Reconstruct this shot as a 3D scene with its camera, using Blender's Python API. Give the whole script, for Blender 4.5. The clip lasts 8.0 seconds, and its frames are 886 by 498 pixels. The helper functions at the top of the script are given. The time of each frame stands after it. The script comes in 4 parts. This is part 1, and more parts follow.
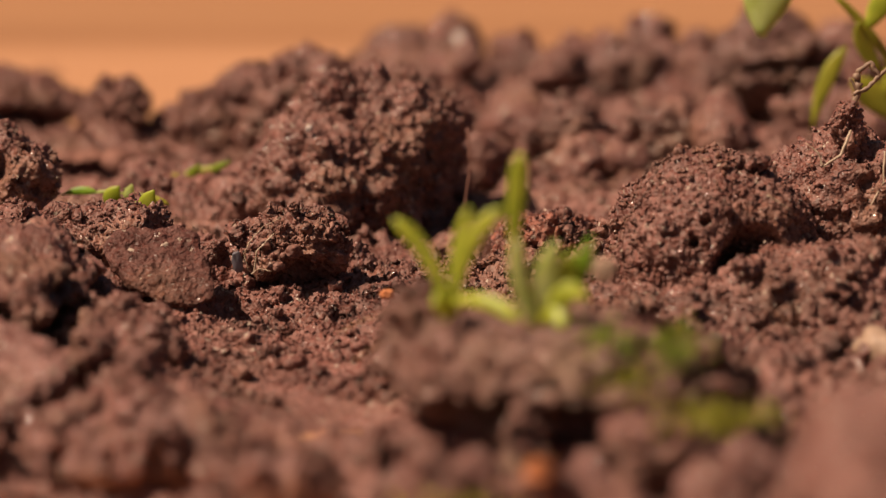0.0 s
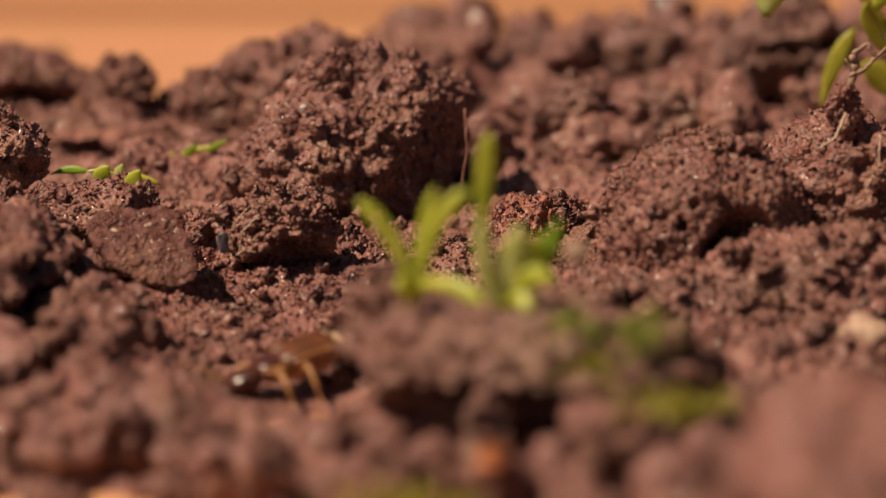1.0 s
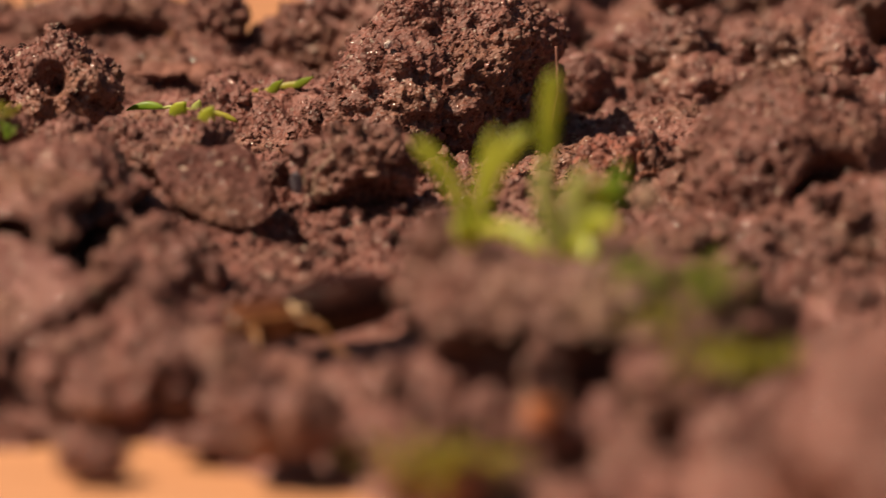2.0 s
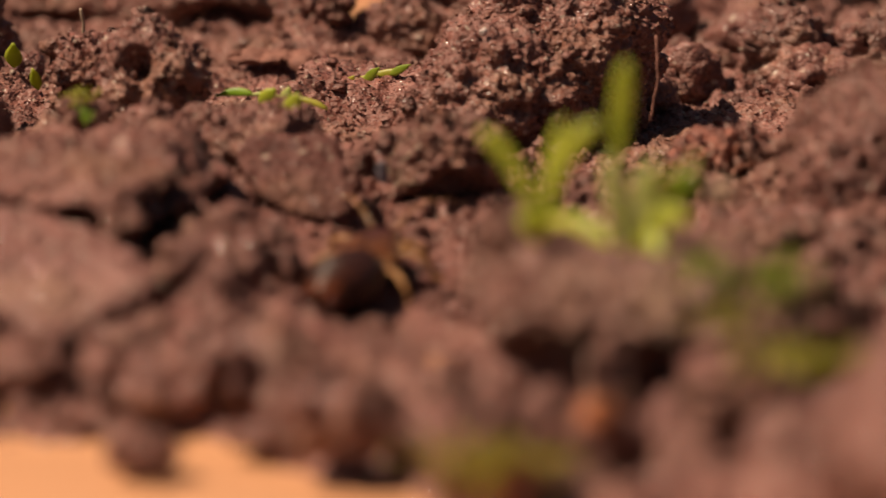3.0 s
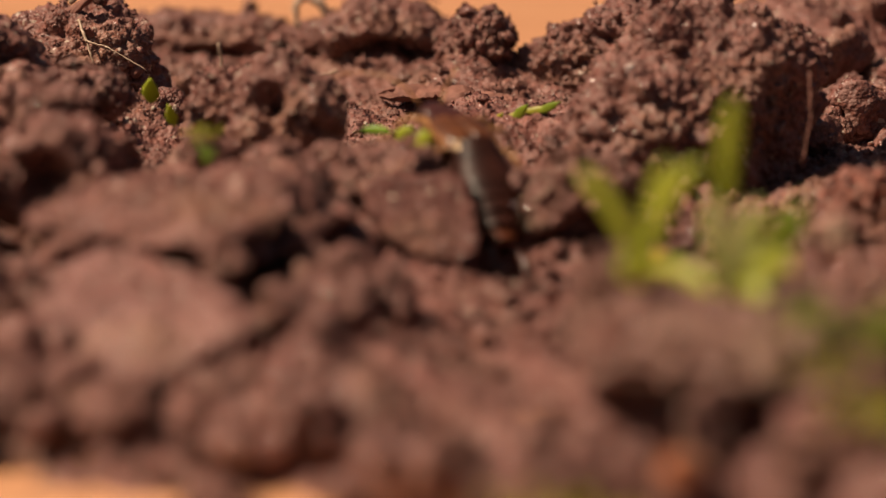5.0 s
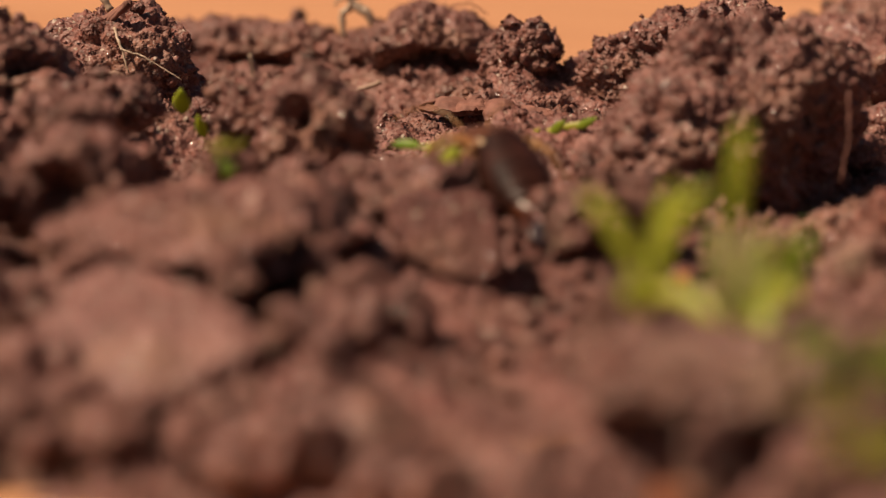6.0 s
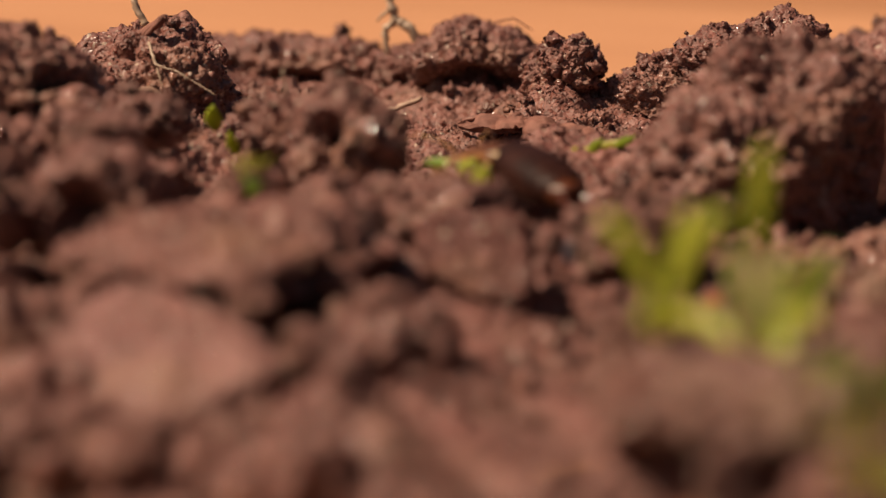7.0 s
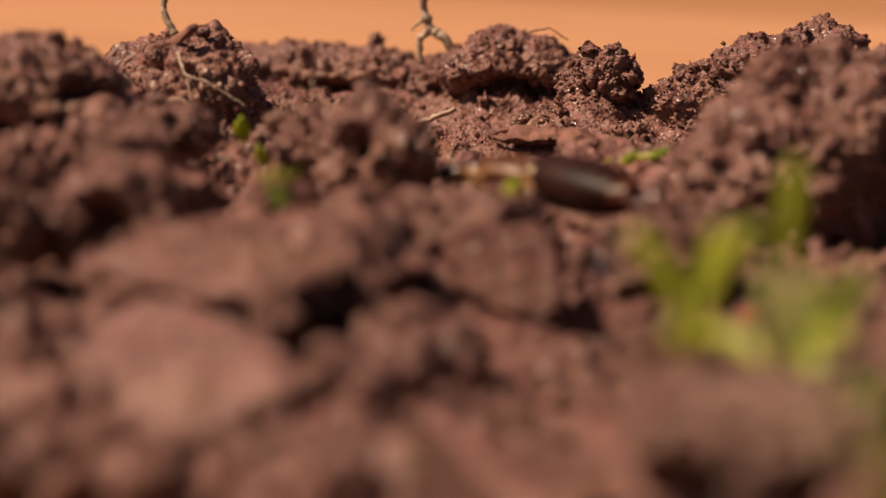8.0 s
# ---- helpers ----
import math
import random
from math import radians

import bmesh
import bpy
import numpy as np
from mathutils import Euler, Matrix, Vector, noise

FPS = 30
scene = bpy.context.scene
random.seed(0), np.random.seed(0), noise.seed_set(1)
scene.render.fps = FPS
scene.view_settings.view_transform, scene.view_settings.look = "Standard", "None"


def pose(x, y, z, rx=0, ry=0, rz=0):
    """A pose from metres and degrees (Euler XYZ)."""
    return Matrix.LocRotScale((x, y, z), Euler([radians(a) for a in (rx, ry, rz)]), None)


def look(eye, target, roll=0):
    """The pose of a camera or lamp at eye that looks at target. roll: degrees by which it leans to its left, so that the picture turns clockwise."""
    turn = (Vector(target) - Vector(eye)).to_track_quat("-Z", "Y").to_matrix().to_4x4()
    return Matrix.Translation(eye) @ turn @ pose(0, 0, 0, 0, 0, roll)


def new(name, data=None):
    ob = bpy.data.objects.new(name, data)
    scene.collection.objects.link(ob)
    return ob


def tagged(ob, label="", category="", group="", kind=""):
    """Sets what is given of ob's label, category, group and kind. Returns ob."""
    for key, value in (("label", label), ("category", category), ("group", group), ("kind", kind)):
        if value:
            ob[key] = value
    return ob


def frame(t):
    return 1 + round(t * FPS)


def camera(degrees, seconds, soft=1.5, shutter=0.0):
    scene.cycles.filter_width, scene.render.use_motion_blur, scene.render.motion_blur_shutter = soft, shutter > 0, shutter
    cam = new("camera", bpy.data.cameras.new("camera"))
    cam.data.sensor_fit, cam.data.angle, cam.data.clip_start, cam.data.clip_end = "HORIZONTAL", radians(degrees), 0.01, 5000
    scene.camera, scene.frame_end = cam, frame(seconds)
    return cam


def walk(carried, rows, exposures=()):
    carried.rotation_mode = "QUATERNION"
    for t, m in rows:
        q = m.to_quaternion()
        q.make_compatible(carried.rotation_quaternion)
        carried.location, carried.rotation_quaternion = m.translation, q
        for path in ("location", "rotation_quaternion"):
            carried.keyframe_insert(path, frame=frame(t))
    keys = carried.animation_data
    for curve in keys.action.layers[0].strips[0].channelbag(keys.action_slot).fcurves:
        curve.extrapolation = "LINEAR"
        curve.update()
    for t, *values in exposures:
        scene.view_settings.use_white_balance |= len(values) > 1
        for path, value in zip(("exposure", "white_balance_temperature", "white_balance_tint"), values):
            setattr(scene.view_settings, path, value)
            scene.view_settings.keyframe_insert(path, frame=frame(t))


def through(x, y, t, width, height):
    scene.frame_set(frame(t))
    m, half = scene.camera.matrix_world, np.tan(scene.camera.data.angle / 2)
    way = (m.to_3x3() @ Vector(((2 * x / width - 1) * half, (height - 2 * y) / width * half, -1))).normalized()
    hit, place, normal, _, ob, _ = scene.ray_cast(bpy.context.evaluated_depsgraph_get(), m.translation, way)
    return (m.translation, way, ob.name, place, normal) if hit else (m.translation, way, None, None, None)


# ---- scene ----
cam = camera(10.0, 8.0, soft=1.25, shutter=0.5)
cam.data.dof.use_dof = True
cam.data.dof.focus_distance = 0.351
cam.data.dof.aperture_fstop = 30.0
PATH = [
    (0.0, look((0.00055, -0.35355, 0.07053), (0.00078, 0.00017, 0.00357), -0.093)),
    (0.5, look((0.00516, -0.35046, 0.06989), (0.00104, 0.00312, 0.00233), -0.011)),
    (1.0, look((0.01020, -0.34825, 0.06962), (0.00116, 0.00510, 0.00134), -0.025)),
    (1.3, look((0.01288, -0.34497, 0.06917), (0.00007, 0.00811, 0.00007), -0.262)),
    (1.5, look((0.01432, -0.34053, 0.06777), (-0.00192, 0.01223, -0.00222), 0.280)),
    (1.7, look((0.01572, -0.33811, 0.06790), (-0.00347, 0.01412, -0.00398), 0.354)),
    (2.8, look((0.02455, -0.32815, 0.06564), (-0.01163, 0.02248, -0.00748), -0.080)),
    (3.0, look((0.02559, -0.32661, 0.06594), (-0.01331, 0.02371, -0.00733), 0.232)),
    (3.5, look((0.02942, -0.32229, 0.06557), (-0.01792, 0.02709, -0.00717), 0.288)),
    (4.0, look((0.03194, -0.31942, 0.06531), (-0.02188, 0.02909, -0.00709), 0.229)),
    (4.5, look((0.03463, -0.31635, 0.06489), (-0.02426, 0.03143, -0.00709), 0.187)),
    (4.7, look((0.03521, -0.31515, 0.06469), (-0.02485, 0.03251, -0.00690), 0.002)),
    (5.8, look((0.04145, -0.30880, 0.06314), (-0.02897, 0.03726, -0.00676), -0.028)),
    (6.0, look((0.04238, -0.30678, 0.06443), (-0.02972, 0.03868, -0.00668), 0.209)),
    (6.5, look((0.04445, -0.30322, 0.06409), (-0.03173, 0.04146, -0.00656), 0.265)),
    (7.0, look((0.04571, -0.30062, 0.06379), (-0.03371, 0.04342, -0.00640), 0.253)),
    (7.5, look((0.04614, -0.29808, 0.06356), (-0.03530, 0.04554, -0.00639), 0.253)),
    (8.0, look((0.04610, -0.29570, 0.06336), (-0.03714, 0.04752, -0.00645), 0.234)),
]
walk(cam, PATH)

# ---- light ----
SUN = Vector((-0.52, -0.22, 0.83)).normalized()
world = bpy.data.worlds.new("sky")
scene.world = world
world.use_nodes = True
sky = world.node_tree.nodes.new("ShaderNodeTexSky")
sky.sky_type, sky.sun_disc = "NISHITA", False
sky.dust_density, sky.ozone_density = 5.0, 0.3
sky.sun_elevation = math.asin(SUN.z)
sky.sun_rotation = math.atan2(SUN.x, SUN.y)
world.node_tree.links.new(sky.outputs[0], world.node_tree.nodes["Background"].inputs[0])
world.node_tree.nodes["Background"].inputs[1].default_value = 0.021
sun = new("sun", bpy.data.lights.new("sun", "SUN"))
sun.data.energy, sun.data.angle, sun.data.color = 5.0, radians(0.6), (1.0, 0.80, 0.58)
sun.matrix_world = look(SUN, (0, 0, 0))
scene.view_settings.exposure = 0.48

# ---- materials ----
MM = 0.001


def material(name):
    m = bpy.data.materials.new(name)
    m.use_nodes = True
    t = m.node_tree
    return m, t, t.nodes["Principled BSDF"]


def add(t, kind, **values):
    n = t.nodes.new(kind)
    for key, value in values.items():
        n.inputs[key].default_value = value
    return n


def noise_node(t, scale, detail=4.0, rough=0.55, coords="Object"):
    c = t.nodes.new("ShaderNodeTexCoord")
    n = add(t, "ShaderNodeTexNoise", Scale=scale, Detail=detail, Roughness=rough)
    t.links.new(c.outputs[coords], n.inputs["Vector"])
    return n


def ramp(t, source, stops):
    r = t.nodes.new("ShaderNodeValToRGB")
    e = r.color_ramp.elements
    while len(e) < len(stops):
        e.new(0.5)
    for el, (p, c) in zip(e, stops):
        el.position, el.color = p, (*c, 1)
    t.links.new(source, r.inputs[0])
    return r


def mix(t, factor, a, b, mode="MIX"):
    n = t.nodes.new("ShaderNodeMix")
    n.data_type, n.blend_type = "RGBA", mode
    for slot, v in ((0, factor), (6, a), (7, b)):
        if hasattr(v, "is_linked"):
            t.links.new(v, n.inputs[slot])
        elif slot == 0:
            n.inputs[0].default_value = v
        else:
            n.inputs[slot].default_value = (*v, 1)
    return n.outputs[2]


def soil_material(name, dark, mid, pale, wet=0.6, spec=0.55):
    """Moist garden soil: mottled brown, granular, with small wet glints."""
    m, t, b = material(name)
    c = t.nodes.new("ShaderNodeTexCoord")
    broad = noise_node(t, 150.0, 5.0, 0.6)
    fine = noise_node(t, 2400.0, 2.0, 0.5)
    tone = ramp(t, broad.outputs[0], [(0.30, dark), (0.54, mid), (0.76, pale)])
    grain = ramp(t, fine.outputs[0], [(0.30, (0.62, 0.58, 0.55)), (0.52, (1.0, 1.0, 1.0)), (0.74, (1.26, 1.25, 1.22))])
    col = mix(t, 1.0, tone.outputs[0], grain.outputs[0], "MULTIPLY")
    hue = ramp(t, noise_node(t, 95.0, 3.0, 0.5).outputs[0], [(0.36, (1.05, 0.97, 0.98)), (0.52, (1.0, 1.0, 1.0)), (0.66, (0.95, 1.02, 0.88))])
    col = mix(t, 1.0, col, hue.outputs[0], "MULTIPLY")
    cells = []
    for scale in (1500.0, 3600.0):
        v = add(t, "ShaderNodeTexVoronoi", Scale=scale)
        t.links.new(c.outputs["Object"], v.inputs["Vector"])
        cells.append(v)
    sep = t.nodes.new("ShaderNodeSeparateColor")
    t.links.new(cells[1].outputs["Color"], sep.inputs[0])
    bits = ramp(t, sep.outputs[0], [(0.0, (1, 1, 1)), (0.012, (1, 1, 1)), (0.02, (0, 0, 0))])
    col = mix(t, bits.outputs[0], col, (0.34, 0.25, 0.20))
    t.links.new(col, b.inputs["Base Color"])
    gloss = ramp(t, sep.outputs[1], [(0.0, (0.10, 0.10, 0.10)), (0.26, (0.18, 0.18, 0.18)), (0.34, (wet, wet, wet)), (1.0, (0.75, 0.75, 0.75))])
    t.links.new(gloss.outputs[0], b.inputs["Roughness"])
    b.inputs["Specular IOR Level"].default_value = spec
    last = None
    for node, far in ((cells[0], 0.00013), (cells[1], 0.00010), (fine, 0.00022)):
        bump = add(t, "ShaderNodeBump", Strength=1.0, Distance=far)
        bump.invert = node is not fine
        t.links.new(node.outputs["Distance"] if node is not fine else node.outputs[0], bump.inputs["Height"])
        if last:
            t.links.new(last.outputs[0], bump.inputs["Normal"])
        last = bump
    t.links.new(last.outputs[0], b.inputs["Normal"])
    return m


SOIL = soil_material("soil", (0.097, 0.0376, 0.0285), (0.182, 0.0748, 0.059), (0.247, 0.109, 0.0879))
SOIL_DRY = soil_material("soil_dry", (0.124, 0.0521, 0.043), (0.198, 0.0878, 0.074), (0.257, 0.122, 0.105), 0.7)
SOIL_RED = soil_material("soil_red", (0.129, 0.0386, 0.025), (0.228, 0.0772, 0.053), (0.287, 0.111, 0.0779))
SOIL_GREY = soil_material("soil_grey", (0.0842, 0.0357, 0.0279), (0.144, 0.0618, 0.049), (0.188, 0.0888, 0.073), 0.55)


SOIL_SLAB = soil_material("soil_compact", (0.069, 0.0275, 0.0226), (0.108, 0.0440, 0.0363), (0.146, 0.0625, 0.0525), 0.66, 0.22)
SOIL_PALE = soil_material("soil_pale", (0.118, 0.055, 0.043), (0.195, 0.099, 0.078), (0.285, 0.163, 0.133), 0.6, 0.4)


def wood_material():
    m, t, b = material("wood")
    c = t.nodes.new("ShaderNodeTexCoord")
    mp = add(t, "ShaderNodeMapping", Scale=(1.2, 26.0, 10.0))
    t.links.new(c.outputs["Object"], mp.inputs[0])
    n = add(t, "ShaderNodeTexNoise", Scale=1.0, Detail=5.0, Roughness=0.55)
    t.links.new(mp.outputs[0], n.inputs["Vector"])
    r = ramp(t, n.outputs[0], [(0.28, (0.38, 0.164, 0.071)), (0.5, (0.465, 0.217, 0.101)), (0.74, (0.51, 0.249, 0.122))])
    mp2 = add(t, "ShaderNodeMapping", Scale=(30.0, 900.0, 200.0))
    t.links.new(c.outputs["Object"], mp2.inputs[0])
    n2 = add(t, "ShaderNodeTexNoise", Scale=1.0, Detail=3.0)
    t.links.new(mp2.outputs[0], n2.inputs["Vector"])
    r2 = ramp(t, n2.outputs[0], [(0.35, (0.86, 0.83, 0.80)), (0.6, (1.04, 1.03, 1.02))])
    sep = t.nodes.new("ShaderNodeSeparateXYZ")
    t.links.new(c.outputs["Object"], sep.inputs[0])
    wave = t.nodes.new("ShaderNodeMath")
    wave.operation = "MULTIPLY_ADD"
    t.links.new(n.outputs[0], wave.inputs[0])
    wave.inputs[1].default_value = 0.03
    t.links.new(sep.outputs[1], wave.inputs[2])
    span = t.nodes.new("ShaderNodeMapRange")
    span.inputs[1].default_value, span.inputs[2].default_value = -0.075, 0.105
    t.links.new(wave.outputs[0], span.inputs[0])
    # sapwood along one edge of each board, a dark growth line, then heartwood
    heart = ramp(t, span.outputs[0], [(0.0, (1.06, 1.10, 1.2)), (0.64, (1.08, 1.12, 1.22)), (0.745, (0.68, 0.64, 0.58)), (0.83, (0.78, 0.77, 0.74)), (1.0, (0.82, 0.80, 0.78))])
    col = mix(t, 1.0, r.outputs[0], heart.outputs[0], "MULTIPLY")
    t.links.new(mix(t, 1.0, col, r2.outputs[0], "MULTIPLY"), b.inputs["Base Color"])
    b.inputs["Roughness"].default_value = 0.5
    bump = add(t, "ShaderNodeBump", Strength=0.3, Distance=0.0003)
    t.links.new(n2.outputs[0], bump.inputs["Height"])
    t.links.new(bump.outputs[0], b.inputs["Normal"])
    return m


WOOD = wood_material()


def plain(name, low, high, scale=900.0, rough=0.5, bumps=0.0001, spec=0.5):
    m, t, b = material(name)
    n = noise_node(t, scale, 4.0)
    r = ramp(t, n.outputs[0], [(0.35, low), (0.65, high)])
    t.links.new(r.outputs[0], b.inputs["Base Color"])
    b.inputs["Roughness"].default_value, b.inputs["Specular IOR Level"].default_value = rough, spec
    bump = add(t, "ShaderNodeBump", Strength=0.6, Distance=bumps)
    t.links.new(n.outputs[0], bump.inputs["Height"])
    t.links.new(bump.outputs[0], b.inputs["Normal"])
    return m


def leaf_material(name, low, high, through):
    m, t, b = material(name)
    n = noise_node(t, 700.0, 4.0)
    r = ramp(t, n.outputs[0], [(0.35, low), (0.65, high)])
    t.links.new(r.outputs[0], b.inputs["Base Color"])
    b.inputs["Roughness"].default_value = 0.42
    tr = t.nodes.new("ShaderNodeBsdfTranslucent")
    tr.inputs[0].default_value = (*through, 1)
    mx = add(t, "ShaderNodeMixShader", Fac=0.4)
    t.links.new(b.outputs[0], mx.inputs[1])
    t.links.new(tr.outputs[0], mx.inputs[2])
    t.links.new(mx.outputs[0], t.nodes["Material Output"].inputs[0])
    bump = add(t, "ShaderNodeBump", Strength=0.5, Distance=0.00008)
    t.links.new(n.outputs[0], bump.inputs["Height"])
    t.links.new(bump.outputs[0], b.inputs["Normal"])
    return m


LEAF = leaf_material("leaf", (0.30, 0.35, 0.026), (0.50, 0.52, 0.060), (0.62, 0.64, 0.04))
LEAF_PALE = leaf_material("leaf_pale", (0.42, 0.47, 0.12), (0.60, 0.65, 0.25), (0.66, 0.70, 0.14))
LEAF_DEEP = leaf_material("leaf_deep", (0.14, 0.24, 0.012), (0.24, 0.36, 0.025), (0.36, 0.50, 0.02))
MOSS_GREEN = leaf_material("moss_green", (0.17, 0.23, 0.014), (0.30, 0.34, 0.03), (0.36, 0.42, 0.03))
MOSS = leaf_material("moss", (0.26, 0.25, 0.018), (0.42, 0.38, 0.04), (0.48, 0.44, 0.04))
BARK = plain("bark", (0.115, 0.045, 0.033), (0.215, 0.092, 0.068), 1100.0, 0.75, 0.0003, 0.3)
ROOT = plain("root", (0.15, 0.085, 0.055), (0.32, 0.20, 0.135), 1500.0, 0.6)
ROOT_PALE = plain("root_pale", (0.30, 0.20, 0.135), (0.46, 0.34, 0.25), 1500.0, 0.5)
STONE = plain("stone", (0.26, 0.155, 0.105), (0.42, 0.28, 0.20), 800.0, 0.6)
STONE_PALE = plain("stone_pale", (0.46, 0.36, 0.33), (0.62, 0.52, 0.48), 800.0, 0.5)
ORANGE = plain("orange_bark", (0.30, 0.085, 0.025), (0.46, 0.155, 0.055), 800.0, 0.6)
BLUE = plain("blue_flake", (0.10, 0.085, 0.10), (0.20, 0.17, 0.20), 900.0, 0.45)
CHITIN = plain("chitin_dark", (0.014, 0.0048, 0.0036), (0.036, 0.0112, 0.0075), 600.0, 0.42, 0.00004, 0.13)
CHITIN_RED = plain("chitin_red", (0.032, 0.008, 0.005), (0.080, 0.020, 0.010), 600.0, 0.3, 0.00004, 0.6)
CHITIN_TAIL = plain("chitin_tail", (0.040, 0.011, 0.005), (0.085, 0.022, 0.008), 600.0, 0.36, 0.00004, 0.26)
ELYTRA = plain("elytra", (0.058, 0.018, 0.006), (0.115, 0.036, 0.011), 700.0, 0.36, 0.00004, 0.4)
CREAM = plain("cream_wing", (0.44, 0.29, 0.16), (0.58, 0.42, 0.27), 700.0, 0.35, 0.00004)
WING_EDGE = plain("wing_edge", (0.15, 0.058, 0.018), (0.25, 0.105, 0.036), 700.0, 0.33, 0.00004, 0.5)
AMBER = plain("amber_leg", (0.22, 0.098, 0.034), (0.36, 0.175, 0.066), 800.0, 0.33, 0.00004)


# ---- shapes from noise; millimetres ----
def lattice(ix, iy, iz, seed):
    """A random number in 0..1 for each whole place."""
    h = ix.astype(np.uint32) * np.uint32(374761393) + iy.astype(np.uint32) * np.uint32(668265263) + iz.astype(np.uint32) * np.uint32(2147483647)
    h = h + np.uint32((seed * 144269 + 7919) & 0xFFFFFFFF)
    h = (h ^ (h >> np.uint32(13))) * np.uint32(1274126177)
    h = (h ^ (h >> np.uint32(16))) * np.uint32(2246822519)
    return ((h ^ (h >> np.uint32(15))) & np.uint32(0xFFFFFF)).astype(np.float32) / np.float32(0xFFFFFF)


def smooth_noise(p, seed):
    """Value noise in -1..1 at the rows of p."""
    q = np.floor(p)
    f = (p - q).astype(np.float32)
    i = q.astype(np.int64)
    f = f * f * f * (f * (f * 6 - 15) + 10)
    out = 0
    for dx in (0, 1):
        for dy in (0, 1):
            for dz in (0, 1):
                w = (f[:, 0] if dx else 1 - f[:, 0]) * (f[:, 1] if dy else 1 - f[:, 1]) * (f[:, 2] if dz else 1 - f[:, 2])
                out = out + w * lattice(i[:, 0] + dx, i[:, 1] + dy, i[:, 2] + dz, seed)
    return out * 2 - 1


def fractal(p, size, octaves, seed, keep=0.5):
    out, amp = 0, 1.0
    for o in range(octaves):
        out = out + amp * smooth_noise(p * (2.0**o / size) + 13.7 * o, seed + o)
        amp *= keep
    return out


def lumps(p, size, seed):
    """Rounded grains of about that size, 0 in the joints and up to 1 on top, each of its own height."""
    q = p / size
    base = np.floor(q).astype(np.int64)
    best = np.full(len(p), 9.0, np.float32)
    high = np.zeros(len(p), np.float32)
    for dx in (-1, 0, 1):
        for dy in (-1, 0, 1):
            for dz in (-1, 0, 1):
                ix, iy, iz = base[:, 0] + dx, base[:, 1] + dy, base[:, 2] + dz
                d = (ix + lattice(ix, iy, iz, seed) - q[:, 0]) ** 2 + (iy + lattice(ix, iy, iz, seed + 1) - q[:, 1]) ** 2 + (iz + lattice(ix, iy, iz, seed + 2) - q[:, 2]) ** 2
                near = d < best
                best = np.where(near, d, best).astype(np.float32)
                high = np.where(near, lattice(ix, iy, iz, seed + 3), high)
    return np.clip(1 - best / 0.62, 0, 1) * (0.2 + 0.8 * high)


def crumble(p, seed, coarse=1.0, fine=1.0):
    """How far crumbled soil stands out at the rows of p."""
    bend = np.stack([smooth_noise(p / 1.6 + 7.0 * k, seed + 60 + k) for k in range(3)], 1)
    q = p + 0.55 * bend
    big = 0.8 * fractal(p, 6.0, 3, seed) + 1.2 * lumps(q, 4.2, seed + 20) ** 0.6
    small = 0.54 * lumps(q + 5.0, 1.9, seed + 30) ** 0.75 + 0.34 * lumps(q + 9.0, 0.95, seed + 40) ** 0.85 + 0.20 * lumps(q + 3.0, 0.5, seed + 45) ** 0.85 + 0.26 * fractal(p, 0.9, 3, seed + 50, 0.7)
    return coarse * (big - 0.7) + fine * (small - 0.58)


def hollows(p, size, seed):
    """Gaps between crumbs: 1 inside, 0 outside, a share of the surface."""
    return np.clip((smooth_noise(p / size + 3.3, seed) + 0.35 * smooth_noise(p / (0.4 * size), seed + 1) - 0.42) / 0.3, 0, 1)


def mesh_from(name, co, faces, mat, smooth=True):
    """A mesh of triangles or quads from arrays in millimetres."""
    me = bpy.data.meshes.new(name)
    n, k = faces.shape
    me.vertices.add(len(co))
    me.vertices.foreach_set("co", (np.asarray(co, np.float32) * MM).ravel())
    me.loops.add(n * k)
    me.loops.foreach_set("vertex_index", faces.astype(np.int32).ravel())
    me.polygons.add(n)
    me.polygons.foreach_set("loop_start", np.arange(0, n * k, k, dtype=np.int32))
    me.polygons.foreach_set("use_smooth", np.full(n, smooth))
    me.update(calc_edges=True)
    me.validate()
    me.materials.append(mat)
    return me


BALLS = {}


def ball(level):
    """Unit sphere of triangles: places and faces."""
    if level not in BALLS:
        bm = bmesh.new()
        bmesh.ops.create_icosphere(bm, subdivisions=level, radius=1.0)
        co = np.array([v.co[:] for v in bm.verts], np.float32)
        fa = np.array([[v.index for v in f.verts] for f in bm.faces], np.int32)
        bm.free()
        BALLS[level] = co, fa
    return BALLS[level]


def unit(v):
    v = np.array(v, float)
    return v / np.linalg.norm(v)


TOPS = []


CRUMBS = {}


def crumb_mesh(k, mat):
    """One of a few rounded crumbs, about a millimetre across."""
    if (k, mat.name) not in CRUMBS:
        u, fa = ball(3)
        p = u * (1 + 0.2 * fractal(u * 1.5 + 7 * k, 1.0, 2, 300 + k))[:, None] * np.array((0.6, 0.5, 0.42))
        p = p + u * (0.16 * crumble(p * 2.0 + 23 * k, 320 + k, 0.3, 1.0))[:, None]
        CRUMBS[k, mat.name] = mesh_from("crumb", p, fa, mat)
    return CRUMBS[k, mat.name]


